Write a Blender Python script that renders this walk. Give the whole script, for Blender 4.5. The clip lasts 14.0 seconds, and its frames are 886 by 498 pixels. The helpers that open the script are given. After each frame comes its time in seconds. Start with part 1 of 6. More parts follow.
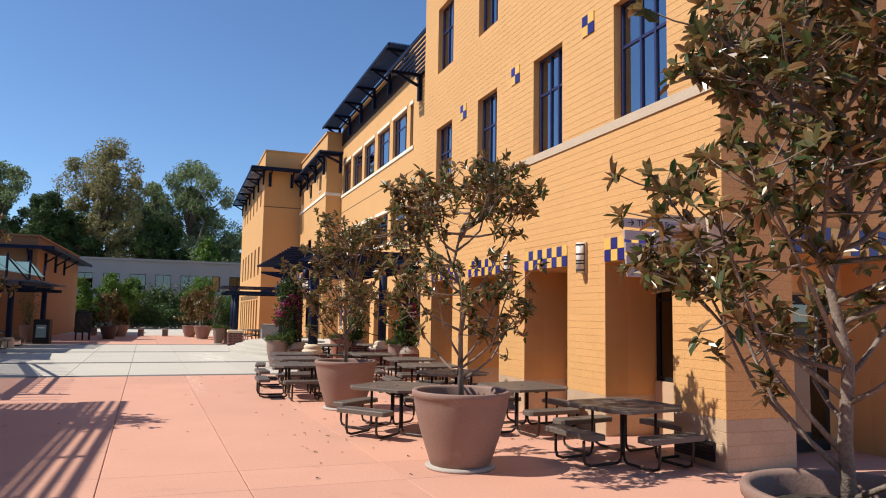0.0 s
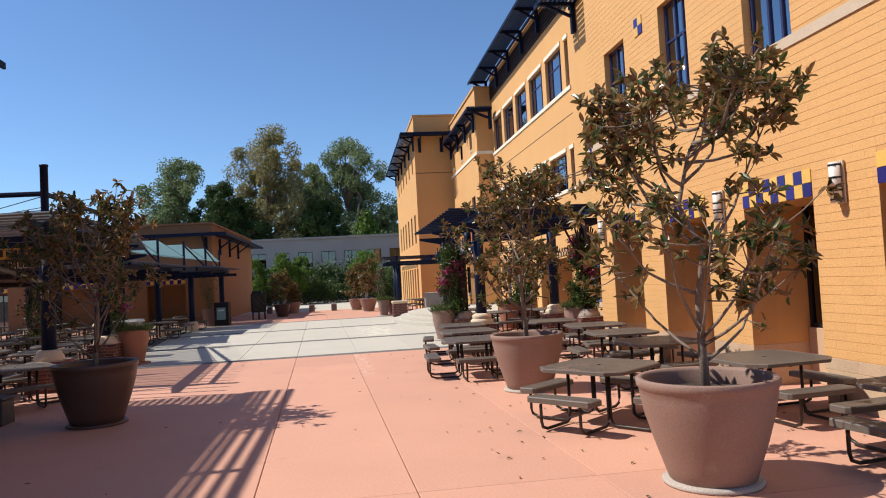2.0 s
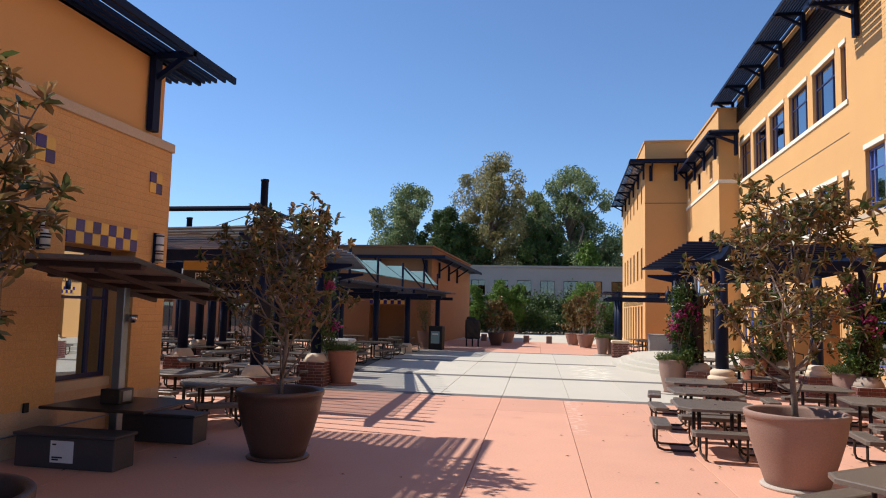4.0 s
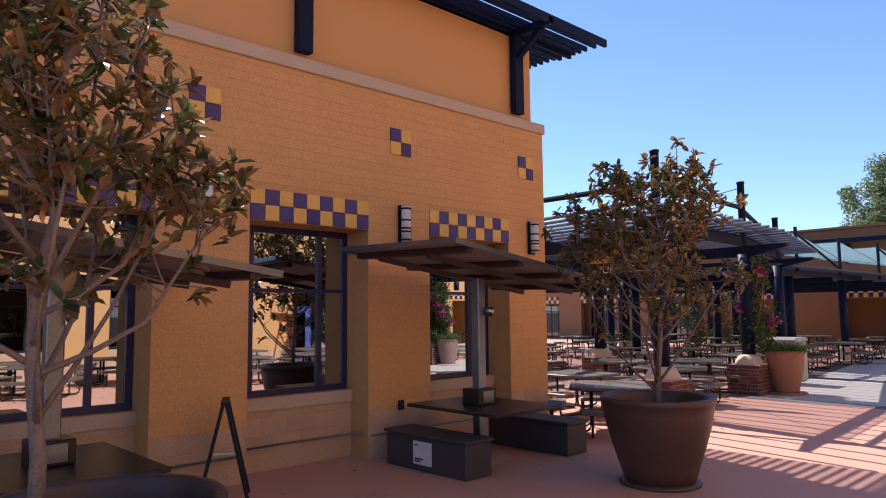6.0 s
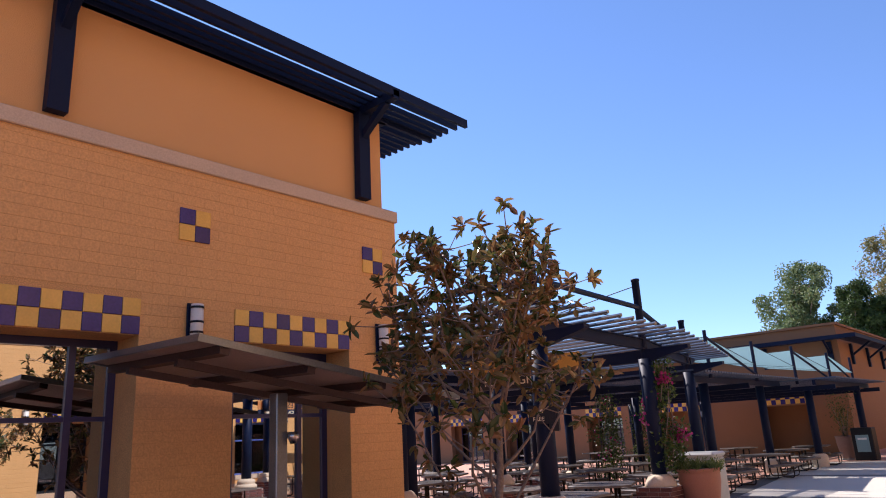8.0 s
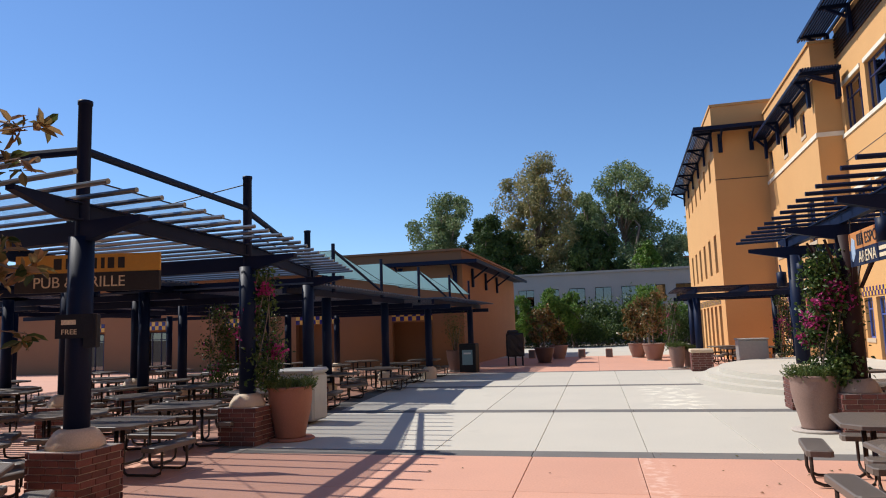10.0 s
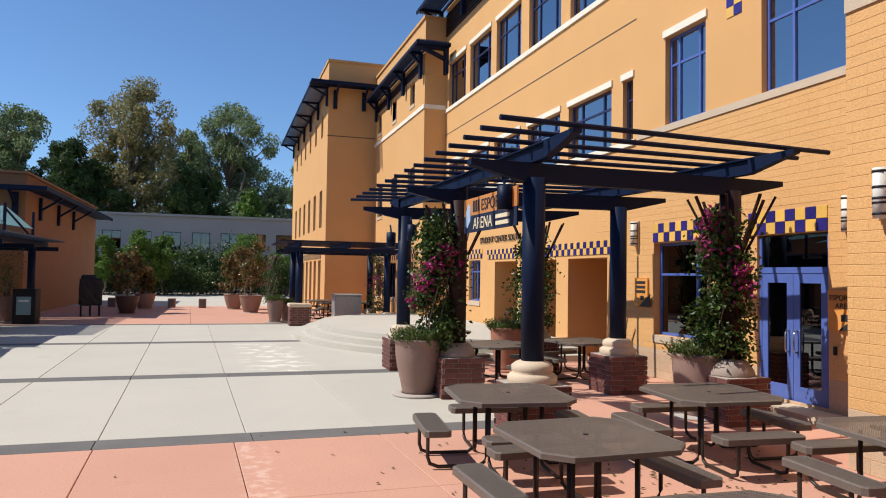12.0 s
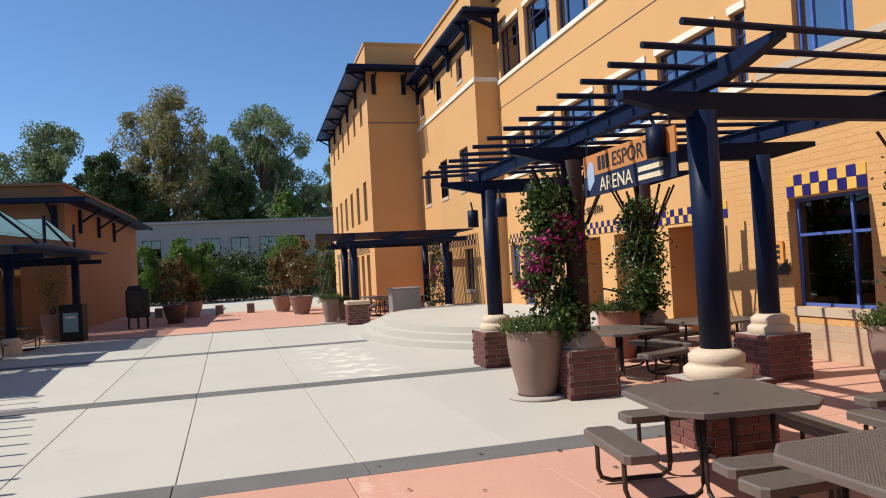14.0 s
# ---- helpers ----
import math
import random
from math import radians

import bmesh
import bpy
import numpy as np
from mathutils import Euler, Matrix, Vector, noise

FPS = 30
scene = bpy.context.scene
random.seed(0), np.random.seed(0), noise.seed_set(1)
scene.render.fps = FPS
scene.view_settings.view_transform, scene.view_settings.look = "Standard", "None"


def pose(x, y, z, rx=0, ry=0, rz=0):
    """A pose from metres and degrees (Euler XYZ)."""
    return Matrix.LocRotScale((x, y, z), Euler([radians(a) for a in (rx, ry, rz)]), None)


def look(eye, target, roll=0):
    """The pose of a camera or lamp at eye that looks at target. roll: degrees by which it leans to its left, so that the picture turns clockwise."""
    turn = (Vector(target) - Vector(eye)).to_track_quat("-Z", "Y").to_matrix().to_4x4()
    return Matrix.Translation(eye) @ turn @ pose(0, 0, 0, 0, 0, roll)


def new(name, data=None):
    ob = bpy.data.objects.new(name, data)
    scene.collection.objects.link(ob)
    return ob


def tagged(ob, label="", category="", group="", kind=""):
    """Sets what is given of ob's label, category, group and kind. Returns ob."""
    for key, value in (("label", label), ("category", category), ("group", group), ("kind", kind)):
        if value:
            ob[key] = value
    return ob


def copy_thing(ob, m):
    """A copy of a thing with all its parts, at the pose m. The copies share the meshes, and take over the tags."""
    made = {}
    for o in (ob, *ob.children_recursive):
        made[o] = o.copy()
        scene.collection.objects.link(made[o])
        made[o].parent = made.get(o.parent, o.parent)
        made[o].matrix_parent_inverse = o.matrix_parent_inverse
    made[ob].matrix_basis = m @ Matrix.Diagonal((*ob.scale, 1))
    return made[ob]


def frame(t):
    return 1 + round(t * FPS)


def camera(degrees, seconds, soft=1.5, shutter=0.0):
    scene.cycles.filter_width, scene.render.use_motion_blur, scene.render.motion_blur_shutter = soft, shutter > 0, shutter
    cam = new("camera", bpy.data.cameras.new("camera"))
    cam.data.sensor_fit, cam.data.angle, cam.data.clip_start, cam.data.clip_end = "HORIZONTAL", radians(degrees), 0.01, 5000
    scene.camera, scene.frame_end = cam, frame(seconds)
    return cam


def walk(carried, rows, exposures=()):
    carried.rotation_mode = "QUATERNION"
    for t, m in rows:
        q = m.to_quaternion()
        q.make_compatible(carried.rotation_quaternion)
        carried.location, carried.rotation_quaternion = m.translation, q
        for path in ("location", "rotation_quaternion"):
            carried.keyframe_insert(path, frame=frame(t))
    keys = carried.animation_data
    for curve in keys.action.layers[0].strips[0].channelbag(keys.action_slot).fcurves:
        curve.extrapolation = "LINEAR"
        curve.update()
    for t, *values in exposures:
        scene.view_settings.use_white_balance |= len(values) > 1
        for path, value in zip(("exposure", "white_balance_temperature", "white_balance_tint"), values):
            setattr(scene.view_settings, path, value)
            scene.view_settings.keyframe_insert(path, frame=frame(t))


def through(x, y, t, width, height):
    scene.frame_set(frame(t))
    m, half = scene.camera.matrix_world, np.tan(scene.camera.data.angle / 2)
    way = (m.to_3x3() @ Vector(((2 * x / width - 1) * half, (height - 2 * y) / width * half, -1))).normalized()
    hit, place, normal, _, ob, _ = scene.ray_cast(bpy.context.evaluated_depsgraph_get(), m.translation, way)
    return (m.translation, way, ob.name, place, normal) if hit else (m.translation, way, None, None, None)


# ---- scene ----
cam = camera(64.9, 14.0, 1.05)
PATH = [
    (0, (1.178, -2.352, 1.999), (1.875, -0.486, 2.187), 1.0),
    (0.5, (1.279, -1.834, 2.006), (2.311, -0.123, 2.087), 0.0),
    (1, (1.405, -1.168, 1.937), (2.323, 0.608, 1.966), -1.1),
    (1.5, (1.396, -0.506, 1.937), (1.952, 1.414, 1.999), -1.6),
    (2, (1.395, 0.063, 2.077), (1.667, 2.043, 2.16), -3.1),
    (2.2, (1.346, 0.311, 2.04), (1.505, 2.303, 2.12), -2.2),
    (4.3, (1.539, 2.49, 2.249), (1.072, 4.425, 2.439), 1.0),
    (4.5, (1.569, 2.761, 2.199), (1.005, 4.67, 2.391), 0.6),
    (5, (1.566, 3.364, 2.091), (0.743, 5.171, 2.326), -1.0),
    (5.5, (1.759, 3.957, 1.99), (0.613, 5.578, 2.238), -1.0),
    (6, (1.564, 4.67, 1.999), (0.116, 6.038, 2.182), -0.6),
    (6.5, (1.331, 5.264, 1.992), (-0.201, 6.529, 2.222), -1.2),
    (7, (1.133, 5.919, 1.934), (-0.356, 7.19, 2.346), -1.8),
    (7.2, (1.084, 6.173, 1.936), (-0.371, 7.46, 2.409), -1.8),
    (9.3, (1.352, 8.75, 1.957), (0.45, 10.497, 2.324), -3.0),
    (9.5, (1.34, 8.996, 1.967), (0.485, 10.776, 2.282), -2.6),
    (10, (1.347, 9.563, 1.992), (0.85, 11.486, 2.225), -1.9),
    (10.5, (1.407, 10.122, 2.015), (1.348, 12.112, 2.209), -0.4),
    (11, (1.33, 10.508, 2.075), (1.656, 12.476, 2.228), 0.7),
    (11.5, (1.245, 11.054, 2.099), (1.829, 12.963, 2.208), 0.3),
    (12, (1.185, 11.589, 2.107), (1.789, 13.494, 2.184), 0.9),
    (12.5, (1.129, 12.152, 2.087), (1.782, 14.042, 2.119), 1.1),
    (13, (0.96, 12.682, 2.072), (1.673, 14.551, 2.06), 0.5),
    (13.5, (0.799, 13.177, 2.073), (1.511, 15.045, 2.01), -0.8),
    (14, (0.644, 13.895, 1.974), (1.16, 15.827, 2.027), -3.1),
]
walk(cam, [(t, look(eye, target, roll)) for t, eye, target, roll in PATH],
     [(0, 0.22, 6500, 10), (2, 0.2, 6500, 10), (4.5, 0.32, 6480, 12), (5.5, 0.52, 6450, 17), (6.5, 0.88, 6350, 24), (7.2, 0.85, 6350, 24), (9.5, 0.3, 6350, 12), (10.5, 0.1, 6300, 10), (14, 0.1, 6300, 9)])


# ---- world, sun ----
TO_SUN = Vector((-5.7, 1.2, 7.0)).normalized()
world = bpy.data.worlds.new("sky")
scene.world = world
world.use_nodes = True
wn = world.node_tree.nodes
sky = wn.new("ShaderNodeTexSky")
sky.sky_type = 'NISHITA'
sky.sun_disc = False
sky.sun_elevation = math.asin(TO_SUN.z)
sky.sun_rotation = math.atan2(TO_SUN.x, TO_SUN.y)
sky.air_density, sky.dust_density, sky.ozone_density, sky.altitude = 1.0, 0.0, 8.0, 500.0
wn["Background"].inputs[1].default_value = 0.125
world.node_tree.links.new(sky.outputs[0], wn["Background"].inputs[0])
sun = new("sun", bpy.data.lights.new("sun", "SUN"))
sun.data.energy, sun.data.angle, sun.data.color = 5.0, radians(0.5), (1.0, 0.95, 0.86)
sun.matrix_world = look((0, 0, 40), Vector((0, 0, 40)) - TO_SUN)


# ---- materials ----
def material(name, base, rough=0.6, metal=0.0, second=None, scale=3.0, fine=60.0, mix=0.5, bump=0.15, fine_mix=0.25,
             per_object=0.0, per_island=0.0, stain=None, spec=0.5):
    """A procedural surface: two colours mixed by broad noise, fine grain, bump, and random shade per piece."""
    m = bpy.data.materials.new(name)
    m.use_nodes = True
    n, l = m.node_tree.nodes, m.node_tree.links
    p = n["Principled BSDF"]
    p.inputs["Roughness"].default_value, p.inputs["Metallic"].default_value = rough, metal
    p.inputs["Specular IOR Level"].default_value = spec
    geo = n.new("ShaderNodeNewGeometry")
    second = second or tuple(c * 0.8 for c in base)
    big = n.new("ShaderNodeTexNoise")
    big.inputs["Scale"].default_value, big.inputs["Detail"].default_value = scale, 6
    l.new(geo.outputs["Position"], big.inputs["Vector"])
    ramp = n.new("ShaderNodeMapRange")
    ramp.inputs[1].default_value, ramp.inputs[2].default_value, ramp.inputs[4].default_value = 0.35, 0.7, mix
    l.new(big.outputs[0], ramp.inputs[0])
    a = n.new("ShaderNodeMix")
    a.data_type = 'RGBA'
    a.inputs[6].default_value, a.inputs[7].default_value = (*base, 1), (*second, 1)
    l.new(ramp.outputs[0], a.inputs[0])
    grain = n.new("ShaderNodeTexNoise")
    grain.inputs["Scale"].default_value, grain.inputs["Detail"].default_value = fine, 4
    l.new(geo.outputs["Position"], grain.inputs["Vector"])
    g2 = n.new("ShaderNodeMapRange")
    g2.inputs[1].default_value, g2.inputs[2].default_value = 0.3, 0.7
    g2.inputs[3].default_value, g2.inputs[4].default_value = 1 - fine_mix, 1 + fine_mix
    l.new(grain.outputs[0], g2.inputs[0])
    val = g2.outputs[0]
    if per_object or per_island:
        src = n.new("ShaderNodeObjectInfo").outputs["Random"] if per_object else geo.outputs["Random Per Island"]
        r = n.new("ShaderNodeMapRange")
        v = per_object or per_island
        r.inputs[3].default_value, r.inputs[4].default_value = 1 - v, 1 + v
        l.new(src, r.inputs[0])
        mul = n.new("ShaderNodeMath")
        mul.operation = 'MULTIPLY'
        l.new(val, mul.inputs[0]), l.new(r.outputs[0], mul.inputs[1])
        val = mul.outputs[0]
    b = n.new("ShaderNodeVectorMath")
    b.operation = 'SCALE'
    l.new(a.outputs[2], b.inputs[0]), l.new(val, b.inputs["Scale"])
    col = b.outputs[0]
    if stain:
        sc, colour, lo, hi = stain
        s = n.new("ShaderNodeTexNoise")
        s.inputs["Scale"].default_value, s.inputs["Detail"].default_value, s.inputs["Roughness"].default_value = sc, 8, 0.65
        l.new(geo.outputs["Position"], s.inputs["Vector"])
        sr = n.new("ShaderNodeMapRange")
        sr.inputs[1].default_value, sr.inputs[2].default_value = lo, hi
        l.new(s.outputs[0], sr.inputs[0])
        sm = n.new("ShaderNodeMix")
        sm.data_type = 'RGBA'
        sm.inputs[7].default_value = (*colour, 1)
        l.new(sr.outputs[0], sm.inputs[0]), l.new(col, sm.inputs[6])
        col = sm.outputs[2]
    l.new(col, p.inputs["Base Color"])
    if bump:
        bp = n.new("ShaderNodeBump")
        bp.inputs["Strength"].default_value, bp.inputs["Distance"].default_value = bump, 0.02
        l.new(grain.outputs[0], bp.inputs["Height"]), l.new(bp.outputs[0], p.inputs["Normal"])
    return m


def glass_material(name, tint, gloss, rough=0.01):
    """Coated window glass: a mirror share over a tinted clear pane."""
    m = bpy.data.materials.new(name)
    m.use_nodes = True
    n, l = m.node_tree.nodes, m.node_tree.links
    n.remove(n["Principled BSDF"])
    t, g, x = n.new("ShaderNodeBsdfTransparent"), n.new("ShaderNodeBsdfGlossy"), n.new("ShaderNodeMixShader")
    t.inputs[0].default_value = (*tint, 1)
    g.inputs[0].default_value, g.inputs["Roughness"].default_value = (0.9, 0.95, 1.0, 1), rough
    f = n.new("ShaderNodeFresnel")
    f.inputs[0].default_value = 1.5
    add = n.new("ShaderNodeMath")
    add.operation, add.use_clamp = 'ADD', True
    add.inputs[1].default_value = gloss
    l.new(f.outputs[0], add.inputs[0]), l.new(add.outputs[0], x.inputs[0])
    l.new(t.outputs[0], x.inputs[1]), l.new(g.outputs[0], x.inputs[2])
    l.new(x.outputs[0], n["Material Output"].inputs[0])
    return m


def net_material(name, colour, cover):
    """Open woven netting: mostly see-through, a share of dull thread."""
    m = bpy.data.materials.new(name)
    m.use_nodes = True
    n, l = m.node_tree.nodes, m.node_tree.links
    n.remove(n["Principled BSDF"])
    t, d, x = n.new("ShaderNodeBsdfTransparent"), n.new("ShaderNodeBsdfDiffuse"), n.new("ShaderNodeMixShader")
    d.inputs[0].default_value, x.inputs[0].default_value = (*colour, 1), cover
    l.new(t.outputs[0], x.inputs[1]), l.new(d.outputs[0], x.inputs[2])
    l.new(x.outputs[0], n["Material Output"].inputs[0])
    return m


def leaf_material(name, colours, rough=0.35, through=0.25):
    """Leaves: the colour of each leaf drawn from a short ramp, some light passing through."""
    m = bpy.data.materials.new(name)
    m.use_nodes = True
    n, l = m.node_tree.nodes, m.node_tree.links
    p = n["Principled BSDF"]
    p.inputs["Roughness"].default_value, p.inputs["Specular IOR Level"].default_value = rough, 0.35
    geo = n.new("ShaderNodeNewGeometry")
    ramp = n.new("ShaderNodeValToRGB")
    el = ramp.color_ramp.elements
    while len(el) < len(colours):
        el.new(0.5)
    for i, c in enumerate(colours):
        el[i].position, el[i].color = i / (len(colours) - 1), (*c, 1)
    l.new(geo.outputs["Random Per Island"], ramp.inputs[0])
    l.new(ramp.outputs[0], p.inputs["Base Color"])
    t, x = n.new("ShaderNodeBsdfTranslucent"), n.new("ShaderNodeMixShader")
    x.inputs[0].default_value = through
    l.new(ramp.outputs[0], t.inputs[0])
    l.new(p.outputs[0], x.inputs[1]), l.new(t.outputs[0], x.inputs[2])
    l.new(x.outputs[0], n["Material Output"].inputs[0])
    return m


M = dict(
    stucco=material("ochre_stucco", (0.64, 0.345, 0.128), 0.85, second=(0.58, 0.31, 0.113), scale=0.6, fine=90, fine_mix=0.08, bump=0.25),
    block=material("ochre_block", (0.655, 0.355, 0.13), 0.8, second=(0.60, 0.32, 0.115), scale=0.8, fine=45, fine_mix=0.12, bump=0.3, per_island=0.018),
    block_piece=material("ochre_block_piece", (0.655, 0.355, 0.13), 0.8, second=(0.60, 0.32, 0.115), scale=0.8, fine=45, fine_mix=0.12, bump=0.3, per_object=0.018),
    mortar=material("ochre_mortar", (0.61, 0.33, 0.12), 0.9, fine=80, bump=0.2),
    stone=material("buff_base_block", (0.52, 0.36, 0.23), 0.85, second=(0.44, 0.30, 0.19), scale=1.5, fine=50, fine_mix=0.12, bump=0.3, per_island=0.07),
    sill=material("cast_stone_sill", (0.55, 0.42, 0.29), 0.8, second=(0.46, 0.36, 0.26), scale=2, fine=60, fine_mix=0.1),
    white=material("white_sill_paint", (0.80, 0.72, 0.58), 0.7, scale=2, fine=60, fine_mix=0.05),
    tile_blue=material("cobalt_glazed_tile", (0.030, 0.022, 0.16), 0.22, scale=4, fine=40, fine_mix=0.15, bump=0.05, per_object=0.2),
    tile_yellow=material("yellow_glazed_tile", (0.78, 0.46, 0.10), 0.25, scale=4, fine=40, fine_mix=0.06, bump=0.05, per_object=0.07),
    blue=material("violet_blue_painted_metal", (0.085, 0.135, 0.40), 0.35, scale=5, fine=90, fine_mix=0.05, bump=0.03),
    navy=material("dark_navy_painted_steel", (0.005, 0.011, 0.036), 0.5, second=(0.007, 0.013, 0.036), scale=3, fine=70, fine_mix=0.12, bump=0.05, spec=0.15),
    slate=material("blue_grey_painted_slat", (0.07, 0.10, 0.15), 0.4, scale=3, fine=70, fine_mix=0.12, bump=0.05),
    navyw=material("dark_navy_window_frame", (0.022, 0.024, 0.085), 0.4, scale=4, fine=70, fine_mix=0.08, bump=0.03),
    steel=material("galvanised_pipe", (0.20, 0.23, 0.26), 0.28, 0.75, scale=4, fine=60, fine_mix=0.12, bump=0.05),
    maroon=material("dark_brown_red_steel", (0.022, 0.008, 0.008), 0.55, scale=4, fine=60, fine_mix=0.12, bump=0.05, spec=0.2),
    table=material("brown_coated_expanded_metal", (0.135, 0.108, 0.088), 0.5, second=(0.105, 0.084, 0.07), scale=6, fine=90, fine_mix=0.15, bump=0.1),
    tube=material("dark_brown_coated_tube", (0.032, 0.021, 0.016), 0.4, scale=6, fine=70, fine_mix=0.15, bump=0.05, spec=0.4),
    terracotta=material("brown_terracotta", (0.265, 0.165, 0.13), 0.75, second=(0.22, 0.135, 0.105), scale=2.5, fine=50, fine_mix=0.1, stain=(3.0, (0.33, 0.25, 0.20), 0.62, 0.8)),
    terracotta_red=material("red_terracotta", (0.36, 0.15, 0.09), 0.7, second=(0.29, 0.12, 0.075), scale=2.5, fine=50, fine_mix=0.1),
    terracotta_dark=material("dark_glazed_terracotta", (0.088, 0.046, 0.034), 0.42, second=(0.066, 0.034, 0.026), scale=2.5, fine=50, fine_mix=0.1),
    soil=material("dark_potting_soil", (0.035, 0.022, 0.015), 0.95, fine=25, fine_mix=0.5, bump=0.8),
    brick=material("dark_red_brick", (0.15, 0.052, 0.040), 0.8, second=(0.10, 0.035, 0.030), scale=5, fine=60, fine_mix=0.2, bump=0.3, per_object=0.3),
    joint=material("grey_brick_mortar", (0.42, 0.36, 0.31), 0.9, fine=70, bump=0.2),
    cream=material("cream_cast_stone", (0.60, 0.47, 0.33), 0.75, second=(0.5, 0.39, 0.28), scale=4, fine=60, fine_mix=0.1),
    pink=material("salmon_concrete", (0.58, 0.30, 0.205), 0.75, second=(0.50, 0.262, 0.185), scale=0.7, fine=35, fine_mix=0.07, bump=0.12, per_object=0.035,
                  stain=(0.9, (0.40, 0.20, 0.14), 0.60, 0.85)),
    grey=material("pale_grey_concrete", (0.50, 0.46, 0.385), 0.8, second=(0.44, 0.41, 0.35), scale=0.6, fine=35, fine_mix=0.07, bump=0.12, per_object=0.03,
                  stain=(0.8, (0.33, 0.30, 0.25), 0.62, 0.88)),
    darkband=material("dark_grey_concrete_band", (0.125, 0.115, 0.105), 0.8, second=(0.17, 0.155, 0.14), scale=2, fine=40, fine_mix=0.15, bump=0.15, per_object=0.1),
    gap=material("dark_joint_filler", (0.13, 0.085, 0.06), 0.95, fine=50),
    # room darkness is put into this near-black base colour
    inside=material("unlit_interior_dark", (0.05, 0.045, 0.042), 0.9, scale=1, fine=20),
    blind=material("pale_green_blind", (0.36, 0.47, 0.42), 0.8, scale=2, fine=40, fine_mix=0.05),
    bark=material("pale_grey_bark", (0.22, 0.17, 0.135), 0.9, second=(0.15, 0.115, 0.09), scale=6, fine=50, fine_mix=0.25, bump=0.4),
    farwall=material("grey_concrete_wall", (0.44, 0.425, 0.39), 0.85, second=(0.37, 0.36, 0.335), scale=0.4, fine=10, fine_mix=0.06),
    redwall=material("red_wall", (0.40, 0.12, 0.085), 0.85, scale=0.5, fine=10),
    plastic=material("grey_utility_plastic", (0.45, 0.44, 0.41), 0.5, fine=50, fine_mix=0.05),
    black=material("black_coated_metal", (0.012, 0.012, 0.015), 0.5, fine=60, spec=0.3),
    paper=material("white_paper_label", (0.75, 0.74, 0.72), 0.7, fine=60, fine_mix=0.04),
    lampglass=material("white_opal_glass", (0.72, 0.68, 0.60), 0.35, fine=60, fine_mix=0.04),
    panel=material("solar_canopy_underside", (0.34, 0.29, 0.26), 0.6, second=(0.25, 0.21, 0.19), scale=2, fine=50, fine_mix=0.12),
    rib=material("dark_canopy_rib", (0.05, 0.028, 0.026), 0.6, scale=4, fine=60),
    benchgrey=material("dark_grey_bench_plastic", (0.055, 0.05, 0.055), 0.6, scale=3, fine=60, fine_mix=0.1),
    bannerorange=leaf_material("orange_banner_cloth", [(0.80, 0.42, 0.16), (0.80, 0.42, 0.16)], 0.7, 0.55),
    bannernavy=leaf_material("navy_banner_cloth", [(0.035, 0.05, 0.11), (0.035, 0.05, 0.11)], 0.7, 0.5),
    bannerwhite=leaf_material("white_banner_print", [(0.6, 0.72, 0.85), (0.6, 0.72, 0.85)], 0.7, 0.5),
    chrome=material("brushed_chrome", (0.55, 0.55, 0.55), 0.25, 1.0, fine=60, fine_mix=0.05),
    orange=material("orange_sign_face", (0.72, 0.30, 0.06), 0.6, fine=40, fine_mix=0.05),
    signyellow=material("yellow_sign_face", (0.62, 0.32, 0.05), 0.6, fine=40, fine_mix=0.05),
    letter=material("dark_lettering", (0.02, 0.018, 0.02), 0.6, fine=50),
    letterw=material("pale_lettering", (0.72, 0.60, 0.40), 0.6, fine=50),
    signgrey=material("pale_sign_plank", (0.42, 0.37, 0.37), 0.6, scale=3, fine=50, fine_mix=0.05),
    sailcloth=leaf_material("blue_green_sail_cloth", [(0.36, 0.54, 0.57), (0.36, 0.54, 0.57)], 0.8, 0.5),
    net=net_material("blue_green_sail_net", (0.16, 0.26, 0.28), 0.28),
    # grey-brown copy of the cream stone, shade put into the colour
    basegrey=material("shaded_cast_stone", (0.33, 0.26, 0.21), 0.8, second=(0.26, 0.20, 0.16), scale=4, fine=60, fine_mix=0.12),
    # same settings as ochre_stucco, with a darker, browner base
    shopwall=material("darker_shop_stucco", (0.29, 0.145, 0.068), 0.85, second=(0.25, 0.125, 0.06), scale=0.6, fine=90, fine_mix=0.08, bump=0.25),
    fabric=material("blue_green_shade_fabric", (0.22, 0.34, 0.36), 0.8, fine=80, fine_mix=0.08),
    grass=leaf_material("herb_leaves", [(0.05, 0.09, 0.02), (0.10, 0.15, 0.035), (0.16, 0.19, 0.05), (0.07, 0.11, 0.03)]),
    magnolia=leaf_material("magnolia_leaves", [(0.04, 0.065, 0.020), (0.09, 0.115, 0.035), (0.26, 0.125, 0.052), (0.17, 0.15, 0.055), (0.34, 0.20, 0.09), (0.07, 0.095, 0.03)], 0.26, 0.32),
    vine=leaf_material("vine_leaves", [(0.018, 0.042, 0.010), (0.045, 0.085, 0.016), (0.10, 0.15, 0.028), (0.03, 0.055, 0.014)], 0.4, 0.25),
    flower=leaf_material("magenta_bracts", [(0.35, 0.02, 0.14), (0.50, 0.06, 0.22), (0.42, 0.03, 0.16)], 0.6, 0.35),
    euca=leaf_material("eucalyptus_leaves", [(0.10, 0.165, 0.06), (0.19, 0.26, 0.105), (0.28, 0.31, 0.14), (0.14, 0.20, 0.08)], 0.5, 0.3),
    euca_y=leaf_material("yellowing_eucalyptus_leaves", [(0.16, 0.19, 0.07), (0.31, 0.28, 0.12), (0.40, 0.31, 0.13), (0.20, 0.22, 0.085)], 0.5, 0.3),
